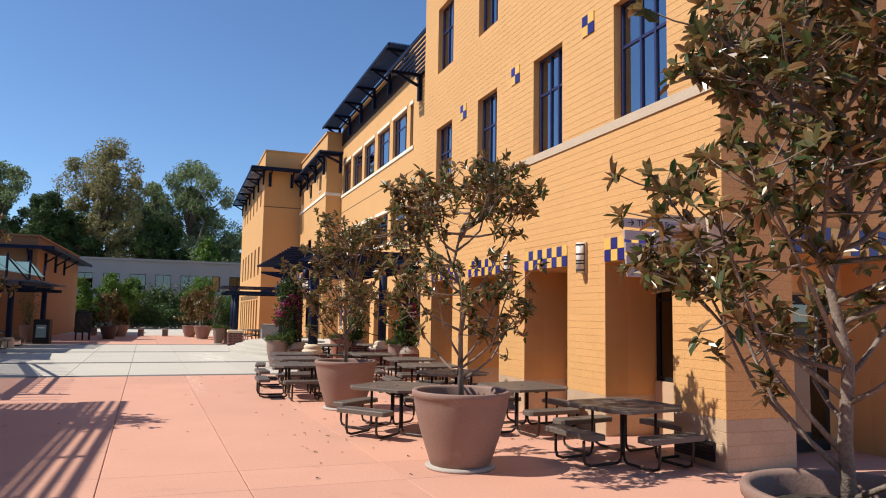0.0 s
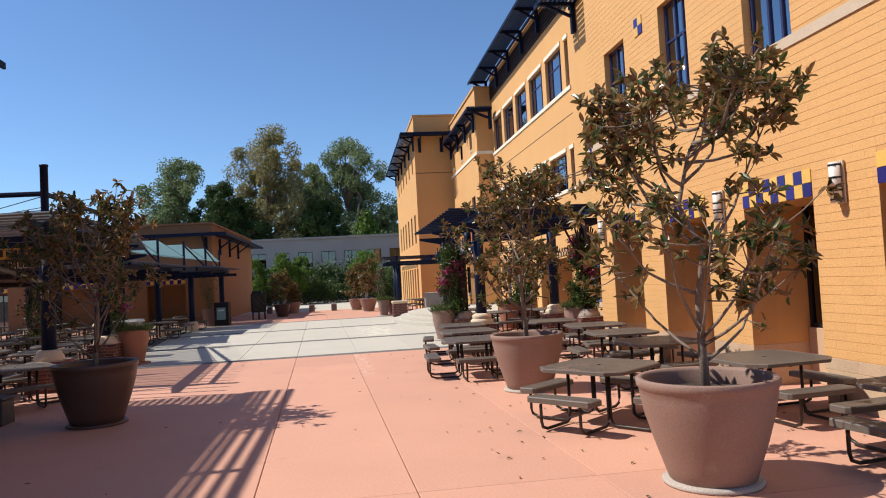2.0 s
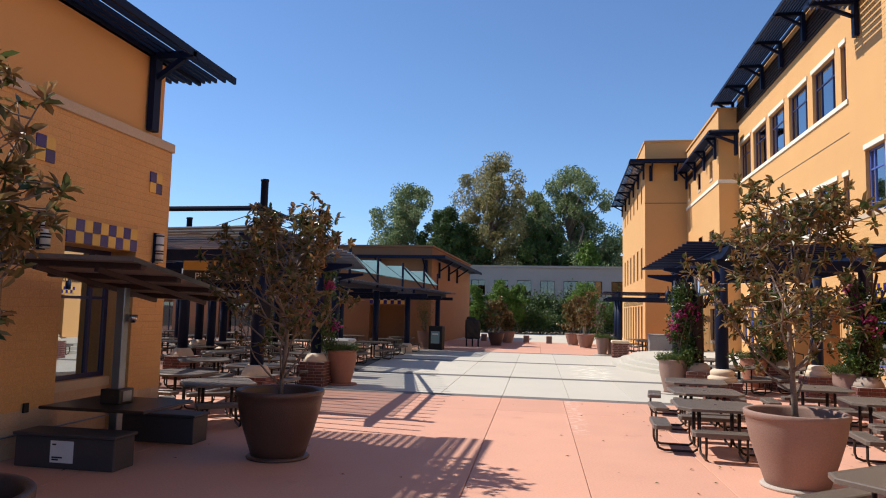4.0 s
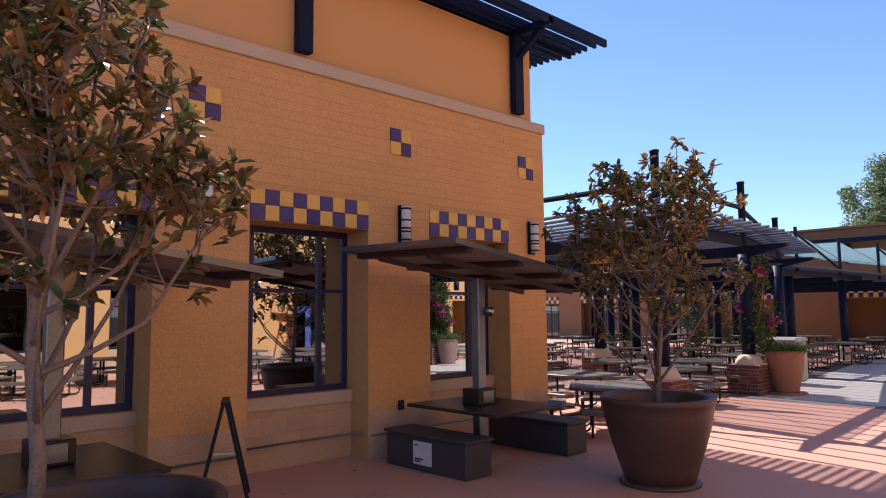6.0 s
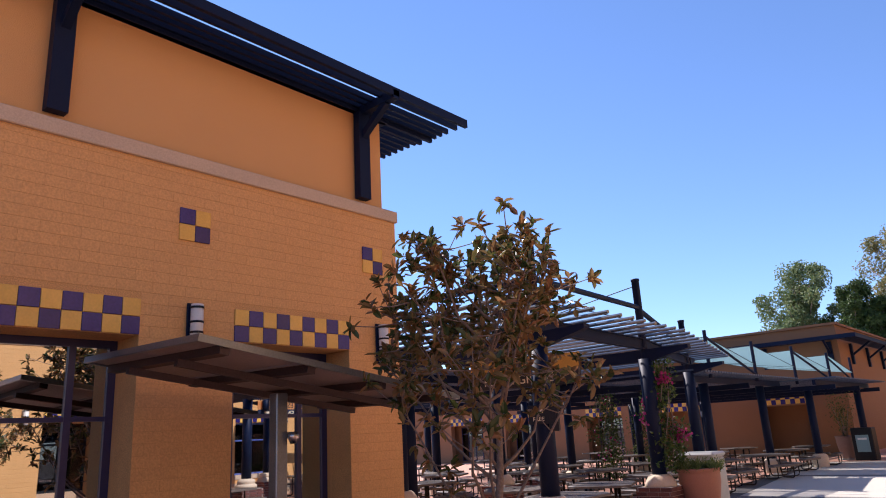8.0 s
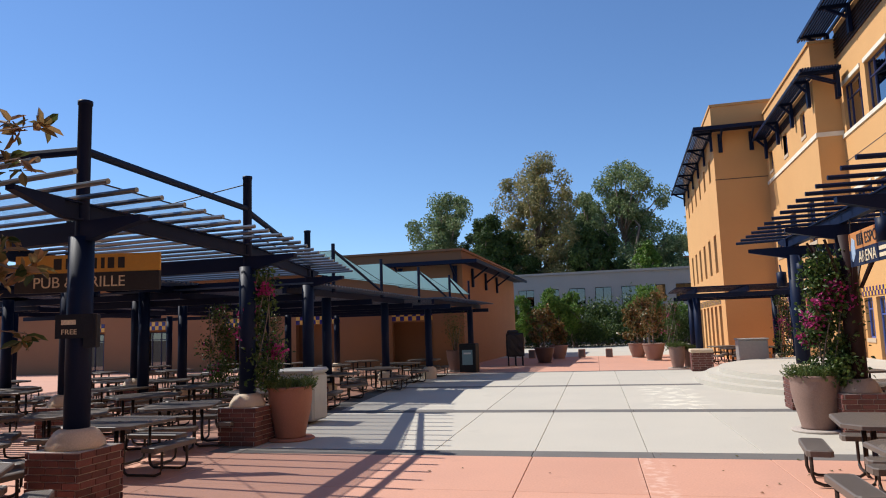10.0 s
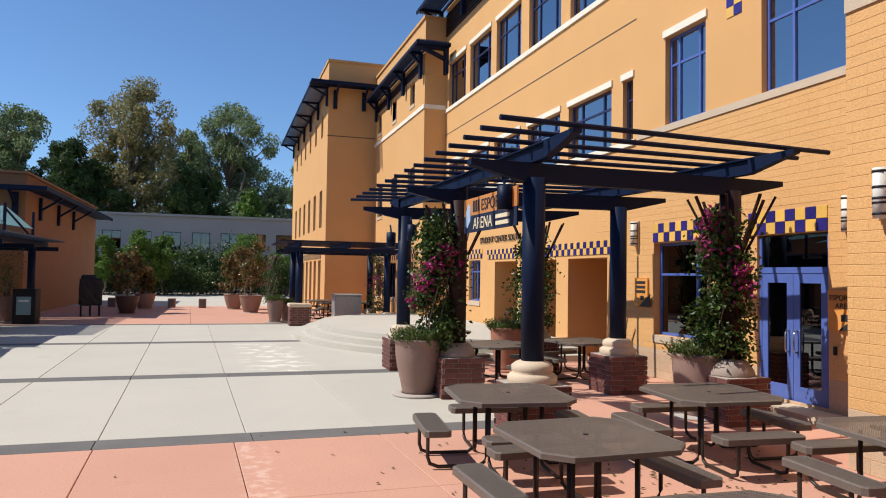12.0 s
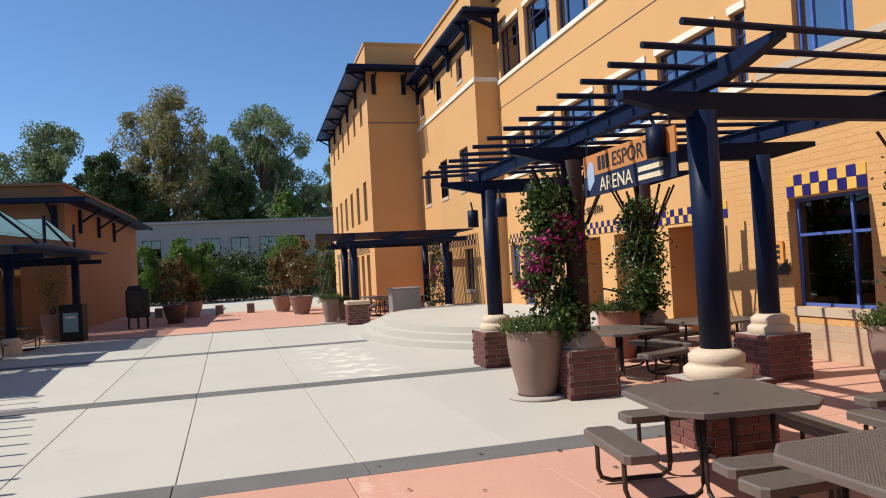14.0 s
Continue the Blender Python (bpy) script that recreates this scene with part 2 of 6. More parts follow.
    young=leaf_material("bright_young_leaves", [(0.06, 0.13, 0.02), (0.12, 0.22, 0.035), (0.18, 0.27, 0.05)], 0.5, 0.35),
    hedge=leaf_material("hedge_leaves", [(0.025, 0.05, 0.014), (0.06, 0.10, 0.024), (0.10, 0.155, 0.035), (0.035, 0.065, 0.018)], 0.5, 0.2),
    glass=glass_material("coated_window_glass", (0.22, 0.28, 0.30), 0.34),
    glass_l=glass_material("strong_reflecting_window_glass", (0.15, 0.17, 0.18), 0.5),
    glass_d=glass_material("dark_window_glass", (0.22, 0.25, 0.27), 0.10),
)


def scuff(name, cx, half, y0, y1, colour, scale, lo, hi):
    """Pale worn patches along a strip of the paving that follows its leaning joints."""
    n, l = M[name].node_tree.nodes, M[name].node_tree.links
    p = n["Principled BSDF"]
    col = p.inputs["Base Color"].links[0].from_socket
    sep = n.new("ShaderNodeSeparateXYZ")
    l.new(n.new("ShaderNodeNewGeometry").outputs["Position"], sep.inputs[0])

    def op(kind, a, b):
        m = n.new("ShaderNodeMath")
        m.operation = kind
        for k, v in enumerate((a, b)):
            if isinstance(v, (int, float)):
                m.inputs[k].default_value = v
            else:
                l.new(v, m.inputs[k])
        return m.outputs[0]

    def fade(v, a, b):
        r = n.new("ShaderNodeMapRange")
        r.inputs[1].default_value, r.inputs[2].default_value = a, b
        l.new(v, r.inputs[0])
        return r.outputs[0]
    off = op('ADD', sep.outputs[0], op('MULTIPLY', sep.outputs[1], 0.042))
    dist = op('ABSOLUTE', op('SUBTRACT', off, cx + 0.042 * 19.0), 0)
    noise = n.new("ShaderNodeTexNoise")
    noise.inputs["Scale"].default_value, noise.inputs["Detail"].default_value = scale, 5
    l.new(sep.inputs[0].links[0].from_socket, noise.inputs["Vector"])
    mask = op('MULTIPLY', op('MULTIPLY', fade(dist, half, half * 0.4), fade(noise.outputs[0], lo, hi)), op('MULTIPLY', fade(sep.outputs[1], y0, y0 + 0.5), fade(sep.outputs[1], y1, y1 - 0.5)))
    mix = n.new("ShaderNodeMix")
    mix.data_type = 'RGBA'
    mix.inputs[7].default_value = (*colour, 1)
    l.new(op('MULTIPLY', mask, 0.75), mix.inputs[0]), l.new(col, mix.inputs[6]), l.new(mix.outputs[2], p.inputs["Base Color"])


scuff("pink", 1.62, 0.24, 15.5, 20.9, (0.68, 0.44, 0.34), 7.0, 0.48, 0.60)
scuff("grey", 2.9, 0.9, 26.5, 33.4, (0.72, 0.68, 0.56), 2.2, 0.50, 0.58)


# ---- mesh helpers ----
def bx(bm, x0, y0, z0, x1, y1, z1, bevel=0.0):
    """A box between two corners, added to bm."""
    m = Matrix.LocRotScale(((x0 + x1) / 2, (y0 + y1) / 2, (z0 + z1) / 2), None, (abs(x1 - x0), abs(y1 - y0), abs(z1 - z0)))
    r = bmesh.ops.create_cube(bm, size=1, matrix=m)
    if bevel:
        bmesh.ops.bevel(bm, geom=list({e for v in r["verts"] for e in v.link_edges}), offset=bevel, segments=1, affect='EDGES')
    return bm


def rod(bm, a, b, r, r2=None, seg=8):
    """A straight round bar from a to b."""
    a, b = Vector(a), Vector(b)
    d = b - a
    m = Matrix.Translation((a + b) / 2) @ d.to_track_quat('Z', 'Y').to_matrix().to_4x4()
    bmesh.ops.create_cone(bm, cap_ends=True, segments=seg, radius1=r, radius2=r if r2 is None else r2, depth=d.length, matrix=m)
    return bm


def bar(bm, a, b, w, h, up=(0, 0, 1)):
    """A straight bar of rectangular section w by h from a to b."""
    a, b = Vector(a), Vector(b)
    d = (b - a).normalized()
    s = d.cross(Vector(up)).normalized()
    u = s.cross(d)
    vs = [bm.verts.new(p + s * (i * w / 2) + u * (j * h / 2)) for p in (a, b) for i, j in ((-1, -1), (1, -1), (1, 1), (-1, 1))]
    for q in ((3, 2, 1, 0), (4, 5, 6, 7), (0, 1, 5, 4), (1, 2, 6, 5), (2, 3, 7, 6), (3, 0, 4, 7)):
        bm.faces.new([vs[i] for i in q])
    return bm


def lathe(bm, profile, seg=32, at=(0, 0, 0), close=False):
    """A turned shape from (radius, height) pairs."""
    rings = []
    for r, z in profile:
        rings.append([bm.verts.new((at[0] + r * math.cos(2 * math.pi * i / seg), at[1] + r * math.sin(2 * math.pi * i / seg), at[2] + z)) for i in range(seg)])
    for a, b in zip(rings, rings[1:]):
        for i in range(seg):
            f = bm.faces.new((a[i], a[(i + 1) % seg], b[(i + 1) % seg], b[i]))
            f.smooth = True
    if close:
        bm.faces.new(rings[0][::-1])
        bm.faces.new(rings[-1])
    return bm


def tube(bm, pts, r, seg=6):
    """A round tube bent along points."""
    pts = [Vector(p) for p in pts]
    rings = []
    for i, p in enumerate(pts):
        d = (pts[min(i + 1, len(pts) - 1)] - pts[max(i - 1, 0)]).normalized()
        ref = Vector((0, 0, 1)) if abs(d.z) < 0.9 else Vector((1, 0, 0))
        s = d.cross(ref).normalized()
        u = s.cross(d)
        rr = r[i] if isinstance(r, (list, tuple)) else r
        rings.append([bm.verts.new(p + (s * math.cos(2 * math.pi * k / seg) + u * math.sin(2 * math.pi * k / seg)) * rr) for k in range(seg)])
    for a, b in zip(rings, rings[1:]):
        for k in range(seg):
            f = bm.faces.new((a[k], a[(k + 1) % seg], b[(k + 1) % seg], b[k]))
            f.smooth = True
    bm.faces.new(rings[0][::-1]), bm.faces.new(rings[-1])
    return bm


def part(name, bm, mat, parent=None, label="", kind=""):
    """Links a bmesh as one mesh object under a thing or part."""
    me = bpy.data.meshes.new(name)
    bmesh.ops.recalc_face_normals(bm, faces=bm.faces)
    bm.to_mesh(me)
    bm.free()
    me.materials.append(M[mat] if isinstance(mat, str) else mat)
    ob = new(name, me)
    if parent:
        ob.parent = parent
    return tagged(ob, label=label, kind=kind)


def thing(name, label, category, group="", at=None, kind=""):
    ob = new(name)
    ob.empty_display_size = 0.2
    if at is not None:
        ob.matrix_basis = at
    return tagged(ob, label, category, group, kind)


def piece(name, me, parent, loc, rot=None):
    """One of many alike pieces, sharing its mesh."""
    ob = new(name, me)
    ob.parent = parent
    ob.location = loc
    if rot is not None:
        ob.rotation_euler = rot
    return ob


def mesh_of(bm, name, mat):
    me = bpy.data.meshes.new(name)
    bmesh.ops.recalc_face_normals(bm, faces=bm.faces)
    bm.to_mesh(me)
    bm.free()
    me.materials.append(M[mat] if isinstance(mat, str) else mat)
    return me


def B():
    return bmesh.new()


def holed(bm, axis, a0, a1, u0, u1, z0, z1, holes):
    """A wall slab, thick from a0 to a1 across the axis, u along it, with rectangular holes (ua, ub, za, zb) through it."""
    us = sorted({u0, u1, *[min(max(h[i], u0), u1) for h in holes for i in (0, 1)]})
    zs = sorted({z0, z1, *[min(max(h[i], z0), z1) for h in holes for i in (2, 3)]})
    for ua, ub in zip(us, us[1:]):
        run = None
        for za, zb in zip(zs, zs[1:]):
            um, zm = (ua + ub) / 2, (za + zb) / 2
            solid = not any(h[0] < um < h[1] and h[2] < zm < h[3] for h in holes)
            if solid:
                run = (run[0], zb) if run else (za, zb)
            if run and (not solid or zb == zs[-1]):
                if axis == 'x':
                    bx(bm, a0, ua, run[0], a1, ub, run[1])
                else:
                    bx(bm, ua, a0, run[0], ub, a1, run[1])
                run = None
    return bm


# ---- walls laid in courses ----
def free_runs(u0, u1, za, zb, holes):
    runs = [(u0, u1)]
    for ha, hb, hc, hd in holes:
        if min(zb, hd) - max(za, hc) > 0.3 * (zb - za):
            nxt = []
            for a, b in runs:
                if hb <= a or ha >= b:
                    nxt.append((a, b))
                else:
                    nxt += [(a, ha)] if ha - a > 0.02 else []
                    nxt += [(hb, b)] if b - hb > 0.02 else []
            runs = nxt
    return runs


def courses(u0, u1, z0, z1, h, length, holes, gap=0.0045):
    """Spans (ua, ub, za, zb) of the blocks of a wall in running bond."""
    out, k, z = [], 0, z0
    while z < z1 - 0.02:
        zb = min(z + h, z1)
        for a, b in free_runs(u0, u1, z, zb, holes):
            u = math.floor((a - u0) / length) * length + u0 - (length / 2 if k % 2 else 0)
            while u < b:
                ua, ub = max(u, a), min(u + length, b)
                if ub - ua > 0.03:
                    out.append((ua + 0.0004, ub - 0.0004, z + gap / 2, zb - gap / 2))
                u += length
        z, k = zb, k + 1
    return out


def lay_blocks(parent, spans, axis, face, out, mat, mat_piece, near=None, name="block"):
    """Blocks standing 4 mm proud of a wall face. out: +1 or -1 along the axis. near: (u0, u1, z0, z1), a stretch of separate pieces."""
    verts, faces, cache, picked = [], [], {}, 0
    d0, d1 = face + out * 0.001, face + out * 0.0042
    for ua, ub, za, zb in spans:
        if near and picked < 300 and near[0] <= ua and ub <= near[1] and near[2] <= za and zb <= near[3]:
            key = (round(ub - ua, 3), round(zb - za, 3))
            if key not in cache:
                bm = B()
                if axis == 'x':
                    bx(bm, 0, 0, 0, out * 0.0042, key[0], key[1], 0.0012)
                else:
                    bx(bm, 0, 0, 0, key[0], out * 0.0042, key[1], 0.0012)
                cache[key] = mesh_of(bm, name, mat_piece)
            piece(name, cache[key], parent, (face, ua, za) if axis == 'x' else (ua, face, za))
            picked += 1
            continue
        i = len(verts)
        e = 0.004
        for d, s in ((d0, 0), (d1, e)):
            w = s * 0.12
            for u, z in ((ua + w, za + s), (ub - w, za + s), (ub - w, zb - s), (ua + w, zb - s)):
                verts.append((d, u, z) if axis == 'x' else (u, d, z))
        faces += [(i + 4, i + 5, i + 6, i + 7), (i, i + 1, i + 5, i + 4), (i + 1, i + 2, i + 6, i + 5), (i + 2, i + 3, i + 7, i + 6), (i + 3, i, i + 4, i + 7)]
    me = bpy.data.meshes.new(name + "_courses")
    me.from_pydata(verts, [], faces)
    bm = B()
    bm.from_mesh(me)
    bmesh.ops.recalc_face_normals(bm, faces=bm.faces)
    bm.to_mesh(me)
    bm.free()
    me.materials.append(M[mat])
    ob = new(name + "_courses", me)
    ob.parent = parent
    tagged(ob, kind="stuff")


TILE = 0.2
tile_mesh = {}
for key, matname in ((0, "tile_blue"), (1, "tile_yellow")):
    for ax in 'xy':
        bm = B()
        if ax == 'x':
            bx(bm, -0.012, 0.003, 0.003, 0.012, TILE - 0.003, TILE - 0.003, 0.003)
        else:
            bx(bm, 0.003, -0.012, 0.003, TILE - 0.003, 0.012, TILE - 0.003, 0.003)
        tile_mesh[key, ax] = mesh_of(bm, "tile", matname)


def checker(parent, axis, face, u0, u1, z0, rows=2, start=0, size=TILE):
    """A chequered band of glazed tiles, each tile a piece."""
    cols = max(1, round((u1 - u0) / size))
    su = (u1 - u0) / cols
    for c in range(cols):
        for r in range(rows):
            k = (c + r + start) % 2
            loc = (face, u0 + c * su, z0 + r * size) if axis == 'x' else (u0 + c * su, face, z0 + r * size)
            ob = piece("tile", tile_mesh[k, axis], parent, loc)
            ob.scale = (1, su / TILE, size / TILE) if axis == 'x' else (su / TILE, 1, size / TILE)


def window(name, axis, face, out, u0, u1, z0, z1, label, frame_mat="navyw", bars_u=(0.5,), bars_z=(0.66,), deep=0.12, glass="glass", back="inside", sill="sill", room=1.0, blind=False, t=0.06):
    """A window set back by deep in its opening: frame, mullions, pane, sill, and a closed room behind, coloured near
    black for its lack of light.
    """
    w = thing(name, label, "window", kind="structure")
    f0, f1 = face - out * deep, face - out * (deep + 0.06)

    def q(bm, a, b, c, d, e0=f0, e1=f1):
        return bx(bm, e0, a, c, e1, b, d) if axis == 'x' else bx(bm, a, e0, c, b, e1, d)
    bm = B()
    q(bm, u0, u0 + t, z0, z1), q(bm, u1 - t, u1, z0, z1), q(bm, u0 + t, u1 - t, z0, z0 + t), q(bm, u0 + t, u1 - t, z1 - t, z1)
    part("window_frame", bm, frame_mat, w)
    for k in bars_u:
        u = u0 + k * (u1 - u0)
        part("mullion", q(B(), u - t * 0.42, u + t * 0.42, z0 + t, z1 - t, f0 + out * 0.003, f1), frame_mat, w)
    for k in bars_z:
        z = z0 + k * (z1 - z0)
        part("transom_bar", q(B(), u0 + t, u1 - t, z - 0.025, z + 0.025, f0 - out * 0.004, f1), frame_mat, w)
    g = part("pane", q(B(), u0 + t, u1 - t, z0 + t, z1 - t, f0 - out * 0.03, f0 - out * 0.038), glass, w)
    g.visible_shadow = False
    if sill:
        part("window_sill", q(B(), u0 - 0.02, u1 + 0.02, z0 - 0.16, z0 - 0.003, face + out * 0.03, f1), sill, w)
    if blind:
        part("blind", q(B(), u0 + t, u0 + 0.5 * (u1 - u0), z0 + t, z1 - t, f1 - out * 0.10, f1 - out * 0.11), "blind", w)
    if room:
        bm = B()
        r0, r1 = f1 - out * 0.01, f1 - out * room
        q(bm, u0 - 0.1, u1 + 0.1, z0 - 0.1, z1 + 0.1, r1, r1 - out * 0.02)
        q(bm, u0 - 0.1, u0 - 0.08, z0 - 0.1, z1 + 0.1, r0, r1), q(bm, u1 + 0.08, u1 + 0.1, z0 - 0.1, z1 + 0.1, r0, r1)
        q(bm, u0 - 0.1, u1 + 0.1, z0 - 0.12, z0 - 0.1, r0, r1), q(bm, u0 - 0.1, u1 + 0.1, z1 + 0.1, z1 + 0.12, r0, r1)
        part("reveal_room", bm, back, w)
    return w


def wall_lamp(axis_out, x, y, z, h=0.54, plate_mat="navy"):
    """A half-cylinder wall lamp with dark bands and a backplate."""
    s = thing("wall_lamp", "white cylindrical wall lamp with dark bands on the block wall", "wall lamp", "facade wall lamps", pose(x, y, z, 0, 0, 0 if axis_out > 0 else 180))
    part("backplate", bx(B(), 0.002, -0.085, -0.02, 0.03, 0.085, h + 0.02, 0.004), plate_mat, s)
    part("shade", lathe(B(), [(0.072, 0), (0.072, h)], 20, (0.09, 0, 0), True), "lampglass", s)
    for k in (0.03, 0.15, 0.20, h - 0.22, h - 0.05):
        part("band", lathe(B(), [(0.072, k), (0.078, k), (0.078, k + 0.025), (0.072, k + 0.025)], 20, (0.09, 0, 0)), "black", s)
    return s


# ---- ground ----
ground = part("ground", bx(B(), -1500, -1500, -0.30, 1500, 1500, -0.03), "gap")
tagged(ground, "brown earth and dark joint filler under the paving", "ground", kind="structure")


def lean(x, y):
    """The plaza's joints run slightly askew to the walls."""
    return x - 0.042 * (y - 19.0)


def slab(parent, name, mat, corners, gap=0.010, z=0.0):
    """One slab of concrete with chamfered top edges from its four corners."""
    c = sum((Vector((*q, 0)) for q in corners), Vector()) / 4
    bm = B()
    rings = []
    for inset, h in ((gap / 2, -0.12), (gap / 2, -0.005), (gap / 2 + 0.006, 0.0)):
        ring = []
        for q in corners:
            v = Vector((*q, 0)) - c
            ring.append(bm.verts.new((v.x - math.copysign(inset, v.x), v.y - math.copysign(inset, v.y), h)))
        rings.append(ring)
    for a, b in zip(rings, rings[1:]):
        for k in range(4):
            bm.faces.new((a[k], a[(k + 1) % 4], b[(k + 1) % 4], b[k]))
    bm.faces.new(rings[-1])
    ob = part(name, bm, mat, parent)
    ob.location = (c.x, c.y, z)
    return ob


def slab_field(name, label, mat, xs, ys, skew=True, left=None):
    """Paving in slabs; xs may lean with the joints. left: a function giving the left edge at y."""
    p = tagged(new(name), label, "paving", kind="structure")
    f = lean if skew else (lambda x, y: x)
    for i, (xa, xb) in enumerate(zip(xs, xs[1:])):
        for ya, yb in zip(ys, ys[1:]):
            l = left if left and i == 0 else (lambda y, x=xa: f(x, y))
            slab(p, "slab", mat, [(l(ya), ya), (f(xb, ya), ya), (f(xb, yb), yb), (l(yb), yb)])
    return p


EDGE = lambda y: -5.35 - 0.12 * (y - 21.0)
slab_field("pavement_pink", "salmon-pink concrete paving with saw-cut joints", "pink", [-30, -24, -18, -12, -8.5, -5.2, -0.13, 1.46, 3.3, 7.2, 11.0], [-40, -30, -20, -12, -4.5, 1.6, 5.95, 6.95, 18.35, 20.7])
slab_field("pavement_pink_side", "salmon-pink concrete paving beside the block building", "pink", [11.0, 18, 26, 36], [-40, -30, -20, -12, -4.5, 1.2, 5.06])
for nm, lb, ys in (("pavement_grey", "pale grey concrete plaza paving with dark joints", [21.2, 26.4]), ("pavement_grey_middle", "pale grey concrete plaza paving", [26.95, 33.6]), ("pavement_grey_far", "pale grey concrete plaza paving", [34.15, 41.2])):
    slab_field(nm, lb, "grey", [-5.0, -1.82, -0.13, 1.64, 3.32, 6.3], ys, True, EDGE)
slab_field("pavement_pink_terrace", "salmon-pink paving under the picnic tables", "pink", [6.3, 8.4, 11.3], [20.7, 24, 28.3, 33.6, 41.2])
slab_field("pavement_pink_left", "salmon-pink paving under the shade structures", "pink", [-40, -34, -28, -22, -16, -10.5], [20.7, 26.4, 33.6, 41.2, 47.4])
lf = tagged(new("pavement_shade_edge"), "salmon-pink paving beside the plaza edge", "paving", kind="structure")
for ya, yb in ((20.7, 26.4), (26.4, 33.6), (33.6, 41.2), (41.2, 47.4)):
    slab(lf, "slab", "pink", [(lean(-10.5, ya), ya), (EDGE(ya) - 0.62, ya), (EDGE(yb) - 0.62, yb), (lean(-10.5, yb), yb)])
slab_field("pavement_pink_far", "salmon-pink paving at the end of the plaza", "pink", [-7.0, -4, 1, 6, 13], [41.75, 47, 52.0, 57])
slab_field("pavement_grey_end", "pale concrete paving before the hedge", "grey", [-60, -40, -20, -10, 0, 10, 20, 40], [57, 66, 74, 84])
bands = tagged(new("pavement_bands"), "dark grey concrete bands across the plaza", "paving", kind="structure")
for ya, yb in ((20.7, 21.2), (26.4, 26.95), (33.6, 34.15), (41.2, 41.75)):
    for xa, xb in ((None, -0.15), (-0.15, 1.7), (1.7, 6.3)):
        slab(bands, "band_slab", "darkband", [(EDGE(ya) if xa is None else lean(xa, ya), ya), (lean(xb, ya), ya), (lean(xb, yb), yb), (EDGE(yb) if xa is None else lean(xa, yb), yb)])
for ya, yb in ((20.7, 26.4), (26.4, 33.6), (33.6, 41.2)):
    slab(bands, "edge_slab", "darkband", [(EDGE(ya) - 0.62, ya), (EDGE(ya), ya), (EDGE(yb), yb), (EDGE(yb) - 0.62, yb)])

# ---- block building beside the start ----
ops = [(6.15, 7.9), (9.15, 10.9), (12.15, 14.0), (15.1, 16.8)]
wins = [(6.2, 7.6, 5.38, 7.45), (9.35, 10.55, 5.38, 7.45), (12.4, 13.55, 5.38, 7.45), (15.35, 16.6, 5.38, 7.45)]
wins_up = [(a, b, 9.1, 11.1) for a, b, _, _ in wins]
s1 = tagged(new("wall_block_building"), "ochre block building with deep ground-floor openings", "building", kind="structure")
h1 = [(a, b, -0.2, 2.95) for a, b in ops] + wins + wins_up
part("wall_core", holed(B(), 'x', 8.0, 8.45, 5.1, 17.78, -0.2, 13.6, h1), "mortar", s1)
tile_holes = [(a, b, 2.9, 3.36) for a, b in ops]
sills1 = [(5.1, 17.78, 5.2, 5.38)]
lay_blocks(s1, courses(5.1, 17.78, 0.68, 13.6, 0.125, 0.40, h1 + tile_holes + sills1), 'x', 8.0, -1, "block", "block_piece", (5.1, 9.2, 0.7, 3.6))
lay_blocks(s1, courses(5.1, 17.78, 0.0, 0.68, 0.17, 0.40, h1), 'x', 8.0, -1, "stone", "stone", None, "base_block")
part("string_course", holed(B(), 'x', 7.975, 8.001, 5.1, 17.78, 5.21, 5.37, []), "sill", s1)
for a, b in ops:
    checker(s1, 'x', 7.992, a, b, 2.955)
    bm = B()
    bx(bm, 8.45, a - 0.2, -0.1, 9.15, a - 0.002, 3.2), bx(bm, 8.45, b + 0.002, -0.1, 9.15, b + 0.2, 3.2)
    bx(bm, 8.45, a - 0.2, 2.952, 9.15, b + 0.2, 3.2)
    part("opening_reveal", bm, "stucco", s1)
    part("opening_base", bx(bx(B(), 8.01, a - 0.004, 0, 8.998, a + 0.006, 0.68), 8.01, b - 0.006, 0, 8.998, b + 0.004, 0.68), "stone", s1)
    # black sheet stands in for the unlit depth behind the shopfront
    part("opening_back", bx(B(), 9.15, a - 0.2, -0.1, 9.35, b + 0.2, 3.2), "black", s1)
    wd = thing("window", "dark framed shopfront window above a low stone wall inside a block opening", "window", kind="structure")
    part("low_wall", bx(B(), 9.0, a + 0.008, 0, 9.148, b - 0.008, 0.92, 0.006), "stone", wd)
    bm = B()
    for u in (a + 0.008, a + (b - a) * 0.5, b - 0.068):
        bx(bm, 9.04, u, 0.922, 9.12, u + 0.06, 2.95, 0.004)
    bx(bm, 9.045, a + 0.01, 0.924, 9.115, b - 0.01, 0.99), bx(bm, 9.045, a + 0.01, 2.30, 9.115, b - 0.01, 2.36), bx(bm, 9.045, a + 0.01, 2.88, 9.115, b - 0.01, 2.948)
    part("window_frame", bm, "black", wd)
    part("pane", bx(B(), 9.08, a + 0.02, 0.95, 9.088, b - 0.02, 2.93), "glass_d", wd)
for i, (a, b, c, d) in enumerate(wins + wins_up):
    window("window", 'x', 8.0, -1, a, b, c, d, "tall dark-framed window in the ochre block wall", bars_u=(0.33, 0.6), bars_z=(0.62,), deep=0.14, sill=None, blind=i in (0, 1))
for y in (8.4, 11.4, 14.5):
    checker(s1, 'x', 7.985, y - 0.2, y + 0.2, 7.2)
for y in (8.54, 11.55, 14.6, 17.27):
    wall_lamp(-1, 7.985, y, 2.8, plate_mat="sill")
